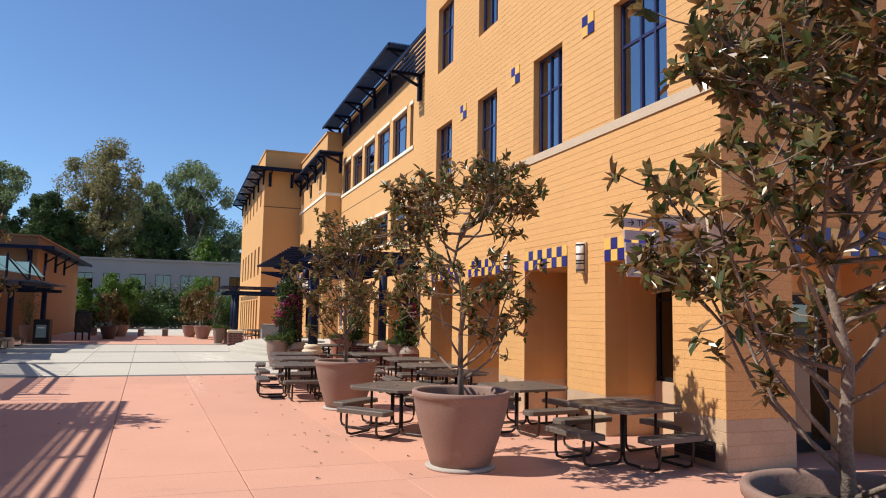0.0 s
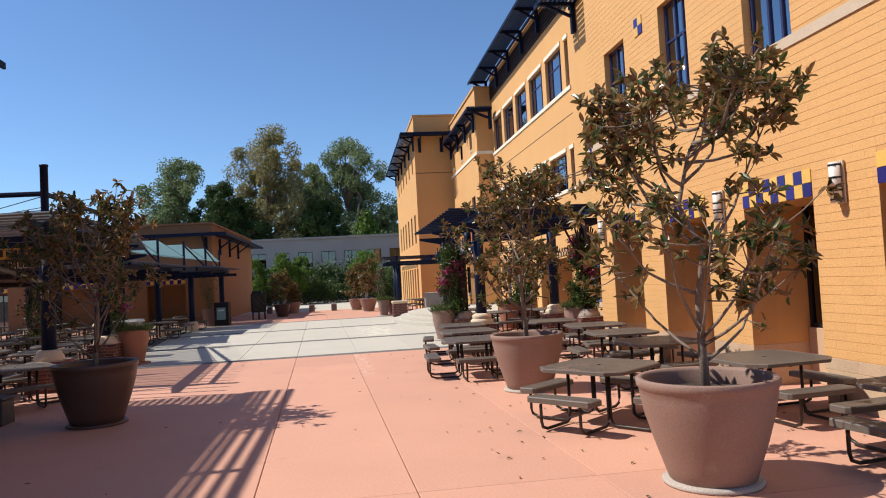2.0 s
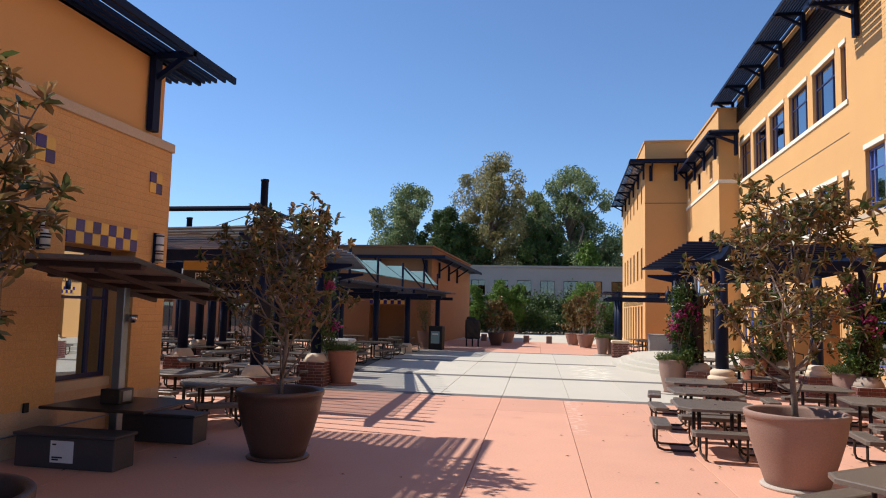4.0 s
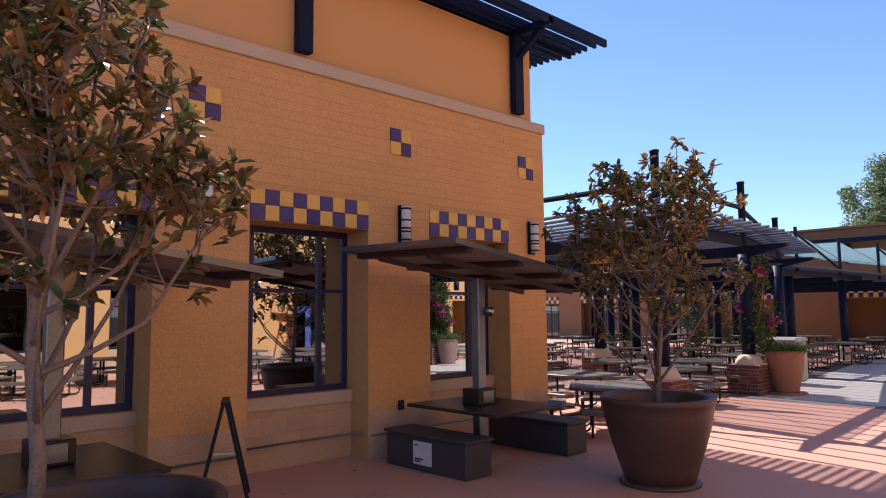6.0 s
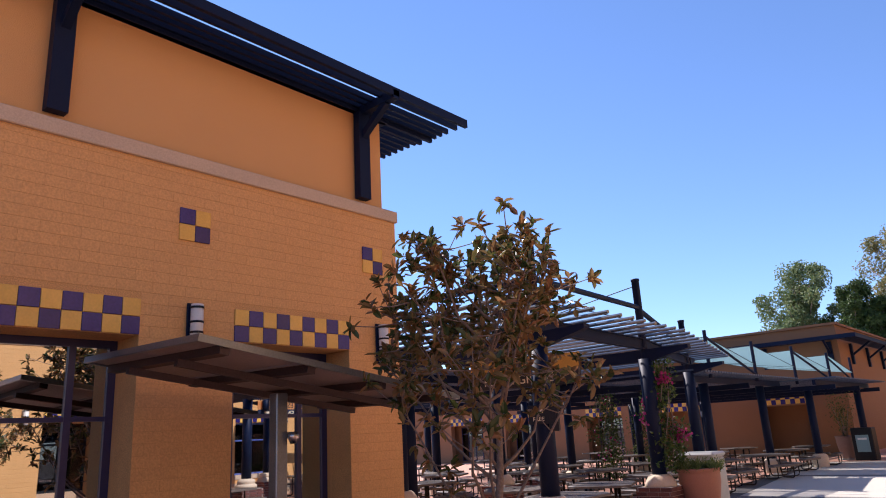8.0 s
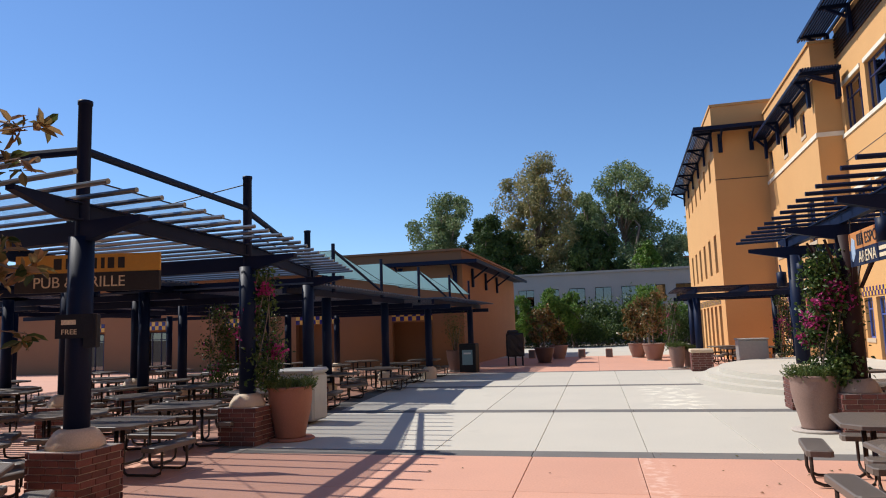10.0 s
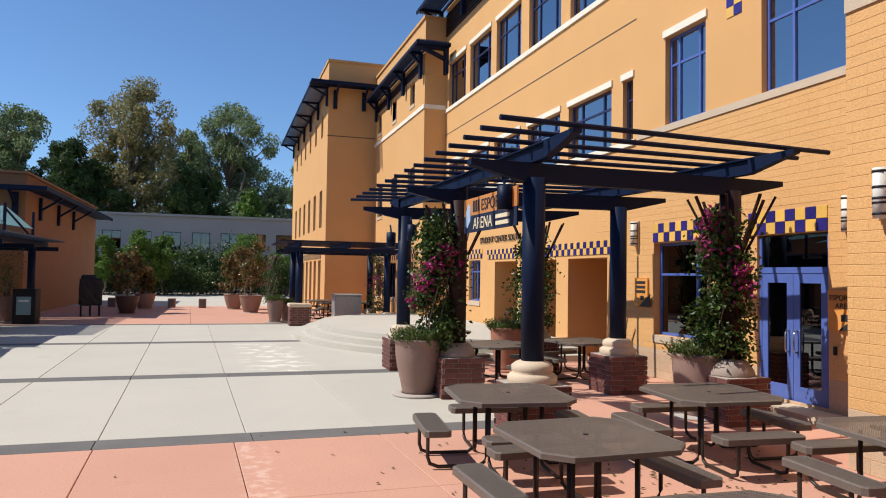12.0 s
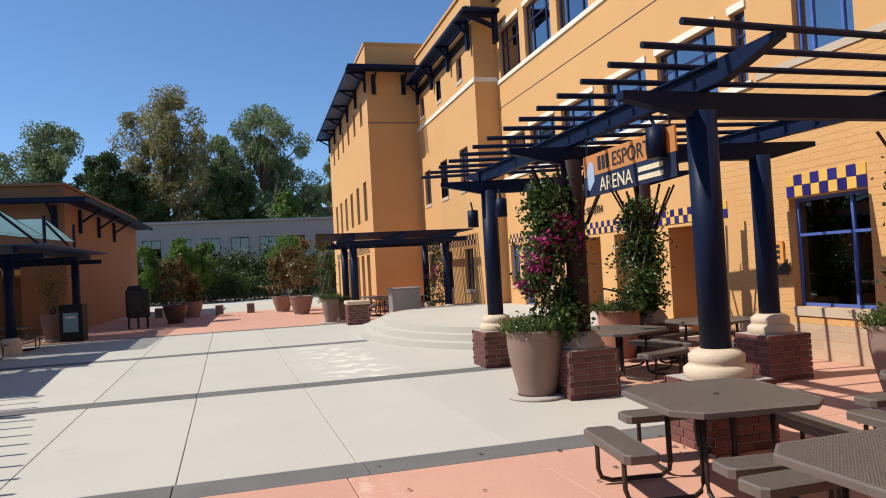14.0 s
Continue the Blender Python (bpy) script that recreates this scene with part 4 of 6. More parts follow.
def magnolia(x, y, z, h, spread, seed, label, stems=5, rosettes=150, leaf=0.17, flowers=0, clear=0.28, low=0.10):
    """A young magnolia: a leaning trunk, forking limbs, twigs ending in rosettes of large stiff leaves."""
    rng = random.Random(seed)
    t = thing("magnolia_tree", label, "tree", "potted magnolias", pose(x, y, z))
    bm = B()
    tips = []
    trunk = [Vector((0, 0, -0.05))]
    for k in range(1, 7):
        trunk.append(Vector((rng.uniform(-0.03, 0.03) * k, rng.uniform(-0.03, 0.03) * k, h * 0.80 * k / 6)))
    r0 = 0.018 + 0.0085 * h
    tube(bm, trunk, [r0 * (1 - 0.13 * i) for i in range(7)], 8)
    part("trunk", bm, "bark", t)
    for s in range(stems * 3):
        bm = B()
        f = rng.uniform(low, 0.95)
        base = trunk[0].lerp(trunk[-1], f)
        i = min(5, int(f * 6))
        base = trunk[i].lerp(trunk[i + 1], f * 6 - i)
        ang = s * 2.4 + rng.uniform(-0.4, 0.4)
        zt = h * (clear + (1 - clear) * min(rng.uniform(0.86, 0.97), f * 0.8 + rng.uniform(0.10, 0.38)))
        rel = (zt / h - clear) / (1 - clear)
        rad = spread * (0.35 + 0.75 * math.sin(math.pi * min(max(0.22 + 0.72 * rel, 0), 1))) * rng.uniform(0.6, 1.05)
        end = Vector((math.cos(ang) * rad, math.sin(ang) * rad, zt))
        mid = base.lerp(end, 0.5) + Vector((rng.uniform(-0.1, 0.1), rng.uniform(-0.1, 0.1), -0.06 * h))
        pts = [base, base.lerp(mid, 0.5) + Vector((0, 0, -0.02)), mid, mid.lerp(end, 0.55) + Vector((0, 0, 0.03)), end]
        tube(bm, pts, [r0 * 0.42, r0 * 0.35, r0 * 0.28, r0 * 0.21, r0 * 0.13], 5)
        tips.append(end)
        for _ in range(max(2, rosettes // (stems * 3) - 1)):
            q = pts[rng.randint(2, 3)].lerp(end, rng.uniform(0.1, 0.9))
            e = q + Vector((rng.gauss(0, 0.17), rng.gauss(0, 0.17), rng.uniform(-0.10, 0.28))) * (0.6 + spread * 0.5)
            tube(bm, [q, q.lerp(e, 0.5) + Vector((0, 0, -0.02)), e], [r0 * 0.16, r0 * 0.12, r0 * 0.08], 4)
            tips.append(e)
        part("limb", bm, "bark", t)
    verts, faces = [], []
    for p in tips:
        axis = (Vector((p.x, p.y, 0)) * 0.5 / max(spread, 0.3) + Vector((rng.gauss(0, 0.3), rng.gauss(0, 0.3), 0.75))).normalized()
        for k in range(rng.randint(8, 13)):
            d = (axis * rng.uniform(-0.25, 0.9) + rnd_dir(rng)).normalized()
            add_oval_leaf(verts, faces, p - axis * rng.uniform(0, 0.09), d, axis, leaf * rng.uniform(0.6, 1.1), leaf * rng.uniform(0.36, 0.48))
    leaf_mesh("crown", verts, faces, "magnolia", t)
    for k in range(flowers):
        p = tips[rng.randrange(len(tips))]
        fv, ff = [], []
        for j in range(9):
            d = (Vector((math.cos(j * 0.7), math.sin(j * 0.7), 0.6))).normalized()
            add_leaf(fv, ff, p, d, Vector((0, 0, 1)), 0.11, 0.07)
        leaf_mesh("blossom", fv, ff, "paper", t, "white blossom")
    return t


def big_tree(x, y, h, w, seed, mat, label, name="eucalyptus_tree", n=7000, low=0.25, leaf=0.55):
    """A tall tree: forked trunk, limbs, and drooping clumps of leaves with gaps."""
    rng = random.Random(seed)
    t = thing(name, label, "tree", at=pose(x, y, -0.03))
    bm = B()
    clumps = []
    trunk = [Vector((rng.uniform(-0.3, 0.3) * k, rng.uniform(-0.3, 0.3) * k, h * 0.8 * k / 5)) for k in range(6)]
    tube(bm, trunk, [h * 0.018 * (1 - 0.16 * k) for k in range(6)], 7)
    for s in range(60):
        f = low + (1 - low) * (s + rng.random()) / 60
        prof = math.sin(math.pi * min(1, 0.12 + 0.80 * (f - low) / (1 - low) + 0.03)) ** 0.7
        ang = rng.uniform(0, 6.283)
        rad = w / 2 * prof * rng.uniform(0.35, 1.0)
        end = Vector((math.cos(ang) * rad, math.sin(ang) * rad, h * f))
        b = trunk[0].lerp(trunk[-1], min(1, max(0.15, f - 0.12)))
        tube(bm, [b, b.lerp(end, 0.5) + Vector((0, 0, 0.2)), end], [h * 0.006, h * 0.004, h * 0.002], 4)
        clumps.append((end, w * rng.uniform(0.06, 0.13)))
        clumps.append((b.lerp(end, 0.5), w * rng.uniform(0.05, 0.10)))
    part("trunk", bm, "bark", t)
    verts, faces = [], []
    per = n // len(clumps)
    for c, r in clumps:
        for k in range(per):
            p = c + rnd_dir(rng) * r * rng.uniform(0.45, 1.0)
            d = rnd_dir(rng, -0.55)
            add_leaf(verts, faces, p, d, rnd_dir(rng), leaf * rng.uniform(0.6, 1.2), leaf * rng.uniform(0.4, 0.6))
    leaf_mesh("crown", verts, faces, mat, t)
    return t


def bush(name, label, x, y, z, rx, ry, rz, n, leaf, mat, seed, category="shrub"):
    """An uneven shrub: stems and leaves gathered in lumps."""
    rng = random.Random(seed)
    t = thing(name, label, category, at=pose(x, y, z))
    lumps = []
    for k in range(9):
        e = Vector((rng.uniform(-0.75, 0.75) * rx, rng.uniform(-0.75, 0.75) * ry, rng.uniform(0.35, 0.85) * rz))
        bm = tube(B(), [Vector((e.x * 0.15, e.y * 0.15, 0)), e * 0.6, e], [0.012 * rz + 0.006, 0.008 * rz + 0.004, 0.003], 4)
        lumps.append(e)
        part("stem", bm, "bark", t)
    verts, faces = [], []
    for k in range(n):
        c = lumps[rng.randrange(9)]
        p = c + Vector((rng.gauss(0, 0.26) * rx, rng.gauss(0, 0.26) * ry, rng.gauss(0, 0.18) * rz))
        p.z = max(0.02, p.z)
        add_leaf(verts, faces, p, rnd_dir(rng, 0.25), rnd_dir(rng), leaf * rng.uniform(0.6, 1.3), leaf * rng.uniform(0.35, 0.6))
    leaf_mesh("foliage", verts, faces, mat, t)
    return t


def herb(x, y, z, r, h, seed):
    """A tuft of rosemary-like herbs filling a planter."""
    rng = random.Random(seed)
    t = thing("herb_tuft", "bushy green herb spilling over the planter rim", "plant", "planter herbs", pose(x, y, z))
    verts, faces = [], []
    for k in range(420):
        a, q = rng.uniform(0, 6.283), r * math.sqrt(rng.random())
        p = Vector((math.cos(a) * q, math.sin(a) * q, rng.uniform(-0.03, 0.04)))
        d = Vector((math.cos(a) * q / r * 0.8 + rng.gauss(0, 0.25), math.sin(a) * q / r * 0.8 + rng.gauss(0, 0.25), 1)).normalized()
        ln = h * rng.uniform(0.5, 1.1)
        for j in range(5):
            add_leaf(verts, faces, p + d * ln * (j + 1) / 5, rnd_dir(rng, 0.7), rnd_dir(rng), 0.075, 0.016)
        add_leaf(verts, faces, p, d, rnd_dir(rng), ln, 0.008)
    leaf_mesh("foliage", verts, faces, "grass", t)
    return t


def vine(x, y, z0, z1, r, seed, n=2600, flowers=260, label="climbing bougainvillea with magenta flowers on a column"):
    rng = random.Random(seed)
    t = thing("climbing_vine", label, "vine", "column vines", pose(x, y, 0))
    for k in range(6):
        a = k * 1.05
        bm = tube(B(), [(math.cos(a + 0.5 * j) * r * 0.45, math.sin(a + 0.5 * j) * r * 0.45, z0 + (z1 - z0) * j / 6) for j in range(7)], 0.012, 4)
        part("stem", bm, "bark", t)
    lumps = []
    for k in range(26):
        f = (k + 0.5) / 26
        w = 0.55 + 0.45 * math.sin(math.pi * min(1, f * 1.15 + 0.1)) + (0.2 if rng.random() < 0.3 else 0)
        a = rng.uniform(0, 6.283)
        lumps.append((Vector((math.cos(a) * r * 0.55 * w, math.sin(a) * r * 0.55 * w, z0 + (z1 - z0) * f)), r * rng.uniform(0.35, 0.6)))
    for mat, cnt, nm in (("vine", n, "foliage"), ("flower", flowers, "blossom")):
        verts, faces = [], []
        pick = lumps if nm == "foliage" else [(c * 1.0 + Vector((c.x * 0.35, c.y * 0.35, 0)), q * 0.75) for c, q in (lumps[i] for i in rng.sample(range(8, 26), 6))]
        for k in range(cnt):
            c, q = pick[rng.randrange(len(pick))]
            p = c + Vector((rng.gauss(0, 0.6) * q, rng.gauss(0, 0.6) * q, rng.gauss(0, 0.5) * q))
            add_leaf(verts, faces, p, rnd_dir(rng, -0.1), rnd_dir(rng), 0.085 * rng.uniform(0.7, 1.3), 0.06)
        if verts:
            leaf_mesh(nm, verts, faces, mat, t, "magenta blossom" if nm == "blossom" else "")
    return t


# ---- planters ----
BOWL = [(0.30, 0.0), (0.38, 0.0), (0.40, 0.02), (0.44, 0.14), (0.52, 0.38), (0.595, 0.64), (0.625, 0.80), (0.635, 0.88), (0.655, 0.90), (0.66, 0.96), (0.645, 0.975), (0.60, 0.97), (0.585, 0.94), (0.57, 0.80)]
VASE = [(0.20, 0.0), (0.27, 0.0), (0.29, 0.03), (0.29, 0.06), (0.32, 0.20), (0.385, 0.48), (0.42, 0.70), (0.425, 0.86), (0.43, 0.92), (0.445, 0.94), (0.445, 0.98), (0.41, 0.99), (0.39, 0.95), (0.37, 0.85)]


def planter(x, y, mat, label, profile=BOWL, s=1.0, saucer=True, group="plaza planters"):
    p = thing("planter", label, "planter", group, pose(x, y, 0.002) @ Matrix.Scale(s, 4))
    z = 0.03 if saucer else 0.0
    part("pot", lathe(B(), [(r, h + z) for r, h in profile], 40), mat, p)
    r, h = profile[-1]
    bm = B()
    ring = [(0.01, h + z + 0.03), (r * 0.5, h + z + 0.035), (r + 0.02, h + z + 0.01)]
    part("soil", lathe(bm, ring, 24), "soil", p)
    if saucer:
        part("saucer", lathe(B(), [(0.1, 0), (0.46, 0), (0.47, 0.02), (0.44, 0.045), (0.30, 0.045)], 32), "joint" if mat == "terracotta" else mat, p)
    return p


planter(4.75, 6.42, "terracotta", "brown terracotta bowl planter on the pink paving")
magnolia(4.75, 6.42, 0.82, 3.45, 1.22, 3, "young magnolia with rusty leaves in a bowl planter", 8, 340, 0.135, 0, 0.10)
planter(4.52, 12.35, "terracotta", "brown terracotta bowl planter beside picnic tables")
magnolia(4.52, 12.35, 0.82, 3.3, 1.08, 8, "young magnolia with rusty leaves beside picnic tables", 8, 320, 0.14, 0, 0.2)
planter(5.07, 0.85, "terracotta", "brown terracotta bowl planter near the block building corner", s=0.97)
magnolia(5.05, 0.85, 0.78, 3.6, 1.16, 21, "spreading magnolia with white blossoms in a bowl planter", 10, 520, 0.14, 5, 0.12, 0.05)
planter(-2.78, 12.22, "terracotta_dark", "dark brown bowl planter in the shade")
magnolia(-2.78, 12.22, 0.82, 2.95, 1.14, 5, "magnolia with brown leaves over bare branches in a dark planter", 9, 330, 0.13, 0, 0.34)
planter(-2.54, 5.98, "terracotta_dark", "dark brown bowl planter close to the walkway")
magnolia(-2.55, 5.66, 0.82, 3.4, 0.95, 12, "slender magnolia with glossy leaves against the shaded block building", 7, 300, 0.13, 0, 0.22)
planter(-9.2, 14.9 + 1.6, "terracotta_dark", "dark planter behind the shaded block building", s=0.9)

# ---- picnic tables ----
M["table_rim"] = M["table"].copy()
mesh_mat = M["table"]
nt = mesh_mat.node_tree
vor = nt.nodes.new("ShaderNodeTexVoronoi")
vor.voronoi_dimensions = '2D'
vor.inputs["Scale"].default_value, vor.inputs["Randomness"].default_value = 42, 0.0
tco = nt.nodes.new("ShaderNodeTexCoord")
nt.links.new(tco.outputs["Object"], vor.inputs["Vector"])
vr = nt.nodes.new("ShaderNodeMapRange")
vr.inputs[1].default_value, vr.inputs[2].default_value, vr.inputs[3].default_value, vr.inputs[4].default_value = 0.24, 0.36, 0.45, 1.0
nt.links.new(vor.outputs["Distance"], vr.inputs[0])
pr = nt.nodes["Principled BSDF"]
src = pr.inputs["Base Color"].links[0].from_socket
mx = nt.nodes.new("ShaderNodeVectorMath")
mx.operation = 'SCALE'
nt.links.new(src, mx.inputs[0]), nt.links.new(vr.outputs[0], mx.inputs["Scale"])
nt.links.new(mx.outputs[0], pr.inputs["Base Color"])
va = nt.nodes.new("ShaderNodeMapRange")
va.inputs[1].default_value, va.inputs[2].default_value = 0.22, 0.25
nt.links.new(vor.outputs["Distance"], va.inputs[0])
nt.links.new(va.outputs[0], pr.inputs["Alpha"])


def plate(bm, outline, z0, z1, bevel=0.012):
    lo = [bm.verts.new((x, y, z0)) for x, y in outline]
    hi = [bm.verts.new((x, y, z1)) for x, y in outline]
    n = len(outline)
    fs = [bm.faces.new((lo[i], lo[(i + 1) % n], hi[(i + 1) % n], hi[i])) for i in range(n)]
    fs += [bm.faces.new(hi), bm.faces.new(lo[::-1])]
    if bevel:
        bmesh.ops.bevel(bm, geom=[e for e in bm.edges if all(v in hi for v in e.verts) or all(v in lo for v in e.verts)], offset=bevel, segments=2, affect='EDGES')
    return bm


def rim(bm, outline, centre, inset, z0, z1, bevel):
    """A closed rolled rim that follows an outline."""
    cx, cy = centre
    rx, ry = max(abs(x - cx) for x, y in outline), max(abs(y - cy) for x, y in outline)
    inner = [(cx + (x - cx) * (rx - inset) / rx, cy + (y - cy) * (ry - inset) / ry) for x, y in outline]
    rings = [[bm.verts.new((x, y, z)) for x, y in o] for o, z in ((outline, z0), (outline, z1 - bevel), ([(x * 0.5 + u * 0.5, y * 0.5 + v * 0.5) for (x, y), (u, v) in zip(outline, inner)], z1), (inner, z1 - bevel), (inner, z0))]
    n = len(outline)
    for k in range(5):
        p, q2 = rings[k], rings[(k + 1) % 5]
        for i in range(n):
            bm.faces.new((p[i], p[(i + 1) % n], q2[(i + 1) % n], q2[i]))
    return bm


def picnic_table(label):
    t = thing("picnic_table", label, "picnic table", "plaza picnic tables")
    a, c = 0.66, 0.19
    octagon = [(-a + c, -a), (a - c, -a), (a, -a + c), (a, a - c), (a - c, a), (-a + c, a), (-a, a - c), (-a, -a + c)]
    top = part("tabletop", plate(B(), [(x * 0.965, y * 0.965) for x, y in octagon], 0.757, 0.769, 0), "table", t)
    part("rim", rim(B(), octagon, (0, 0), 0.035, 0.722, 0.773, 0.010), "table_rim", top)
    for k in range(4):
        m = Matrix.Rotation(k * math.pi / 2, 4, 'Z')
        ends = [(-0.46, -1.04), (0.46, -1.04), (0.50, -1.0), (0.50, -0.79), (0.46, -0.75), (-0.46, -0.75), (-0.50, -0.79), (-0.50, -1.0)]
        bm = plate(B(), [(x * 0.96, -0.895 + (y + 0.895) * 0.88) for x, y in ends], 0.444, 0.456, 0)
        bm.transform(m)
        seat = part("seat", bm, "table", t)
        bm = rim(B(), ends, (0, -0.895), 0.03, 0.385, 0.46, 0.012)
        bm.transform(m)
        part("rim", bm, "table_rim", seat)
        for x in (-0.30, 0.30):
            bm = tube(B(), [m @ Vector(p) for p in ((x, -0.32, 0.72), (x, -0.32, 0.14), (x, -0.345, 0.065), (x, -0.40, 0.03), (x, -0.86, 0.03), (x, -0.955, 0.065), (x, -0.98, 0.14), (x, -0.98, 0.36), (x, -0.96, 0.39))], 0.021, 7)
            part("leg", bm, "tube", t)
    part("under_frame", bx(bx(B(), -0.5, -0.02, 0.685, 0.5, 0.02, 0.719), -0.02, -0.5, 0.686, 0.02, 0.5, 0.72), "tube", t)
    part("centre_cap", lathe(B(), [(0.001, 0.775), (0.022, 0.775), (0.026, 0.771), (0.026, 0.765)], 12), "black", t)
    return t


first_table = picnic_table("brown perforated-metal picnic table with four attached seats")
first_table.matrix_basis = pose(7.2, 6.25, 0.002, 0, 0, 8)
for x, y, r in ((6.95, 8.95, 6), (4.75, 9.35, 38), (6.75, 11.9, 10), (6.95, 14.05, -4), (3.95, 14.65, -2), (4.19, 16.95, 1), (4.38, 19.1, -7), (6.78, 18.62, -5), (7.22, 16.35, -5),
                (6.5, 24.6, 20), (8.6, 25.0, 10), (6.3, 28.0, 15), (6.2, 44.5, 10), (7.9, 45.2, 30), (6.0, 47.5, 20)):
    copy_thing(first_table, pose(x, y, 0.002, 0, 0, r))
rows_left = [(-6.3, 18.9), (-8.3, 20.0), (-6.9, 24.2), (-6.9, 21.3), (-9.4, 23.4), (-11.2, 18.6), (-14.6, 19.0), (-11.8, 25.6), (-14.4, 24.6), (-14.2, 28.6), (-7.3, 27.2), (-9.6, 26.1), (-12.4, 21.6), (-12.4, 28.4), (-7.6, 30.0), (-9.8, 29.0), (-7.2, 33.0), (-9.9, 32.4),
             (-12.9, 31.0), (-7.5, 36.4), (-10.2, 36.0), (-13.2, 35.0), (-7.4, 39.4), (-10.4, 39.6), (-13.5, 38.8), (-15.6, 22.0), (-15.8, 26.0), (-16.0, 30.0), (-16.5, 34.5), (-17.0, 39.0),
             (-18.8, 24.5), (-19.2, 29.0), (-19.6, 33.8), (-20.5, 38.5), (-6.9, 16.4), (-5.2, 14.9)]
for i, (x, y) in enumerate(rows_left):
    copy_thing(first_table, pose(x, y, 0.002, 0, 0, (i * 37) % 90))

# ---- brick pedestals and pergola columns ----
brick_me = {}
for nm, dx, dy in (("a", 0.20, 0.012), ("b", 0.012, 0.20)):
    bm = B()
    bx(bm, -dx / 2, -dy / 2 if nm == "b" else -0.012, 0, dx / 2, dy / 2 if nm == "b" else 0.012, 0.064, 0.004)
    brick_me[nm] = mesh_of(bm, "brick", "brick")


def pedestal(parent, x, y, side=0.74, h=0.69, bricks=True, rot=0.0):
    p = part("pedestal", bx(B(), -side / 2, -side / 2, 0, side / 2, side / 2, h), "joint", parent)
    p.location, p.rotation_euler = (x, y, 0), (0, 0, rot)
    n, rows = 3, 8
    L, H = side / n, h / rows
    if not bricks:
        return p
    for r in range(rows):
        for f in range(4):
            for k in range(n):
                u = -side / 2 + (k + 0.5) * L + (L / 4 if r % 2 else -L / 4) * 0.5
                ob = piece("brick", brick_me["a"], p, Matrix.Rotation(f * math.pi / 2, 4, 'Z') @ Vector((u, -side / 2 - 0.002, r * H + 0.006)), (0, 0, f * math.pi / 2))
                ob.scale = ((L - 0.012) / 0.20, 1, (H - 0.012) / 0.064)
    return p


def column(parent, x, y, top, mat="navy", bricks=True, base=0.69, r=0.155, mast=0.0, rot=0.0, slim=False, base_mat="cream"):
    pedestal(parent, x, y, 0.74, base, bricks, rot)
    if slim:
        part("column_base", lathe(B(), [(0.05, base), (0.345, base), (0.35, base + 0.02), (0.33, base + 0.09), (0.26, base + 0.20), (0.21, base + 0.24), (0.05, base + 0.25)], 8, (x, y, 0)), base_mat, parent)
    else:
        part("column_base", lathe(B(), [(0.32, base), (0.335, base + 0.02), (0.335, base + 0.10), (0.30, base + 0.13), (0.265, base + 0.15), (0.28, base + 0.17), (0.28, base + 0.24), (0.23, base + 0.28), (0.18, base + 0.30), (0.05, base + 0.31)], 28, (x, y, 0)), "cream", parent)
    part("column", lathe(B(), [(r, base + 0.22), (r, top)], 20, (x, y, 0), True), mat, parent)
    if mast:
        part("mast", lathe(B(), [(0.085, top), (0.085, mast), (0.095, mast), (0.095, mast + 0.05), (0.01, mast + 0.05)], 14, (x, y, 0)), mat, parent)


def taper_beam(bm, a, b, over, w, h, top):
    """A plate beam whose ends taper to points, from beyond a to beyond b."""
    a, b = Vector(a), Vector(b)
    d = (b - a).normalized()
    s = Vector((-d.y, d.x, 0)) * w / 2
    A, Bq = a - d * over, b + d * over
    pts = [(A, top), (A, top - h * 0.3), (a - d * 0.15, top - h), (b + d * 0.15, top - h), (Bq, top - h * 0.3), (Bq, top)]
    l = [bm.verts.new((p.x + s.x, p.y + s.y, z)) for p, z in pts]
    r = [bm.verts.new((p.x - s.x, p.y - s.y, z)) for p, z in pts]
    n = len(pts)
    for i in range(n):
        bm.faces.new((l[i], l[(i + 1) % n], r[(i + 1) % n], r[i]))
    bm.faces.new(l[::-1]), bm.faces.new(r)
    return bm


def i_beam(bm, a, b, z, h=0.24, w=0.13):
    a, b = Vector(a), Vector(b)
    for zz, hh, ww in ((z, h, 0.03), (z - h / 2 + 0.012, 0.024, w), (z + h / 2 - 0.012, 0.024, w)):
        bar(bm, (a.x, a.y, zz), (b.x, b.y, zz), ww, hh)
    return bm


def trellis_spikes(parent, x, y, z0, z1, n=8):
    for k in range(n):
        a = k * 6.283 / n
        part("trellis_bar", bar(B(), (x + 0.2 * math.cos(a), y + 0.2 * math.sin(a), z0), (x + 0.62 * math.cos(a), y + 0.62 * math.sin(a), z1), 0.035, 0.035), "maroon", parent)


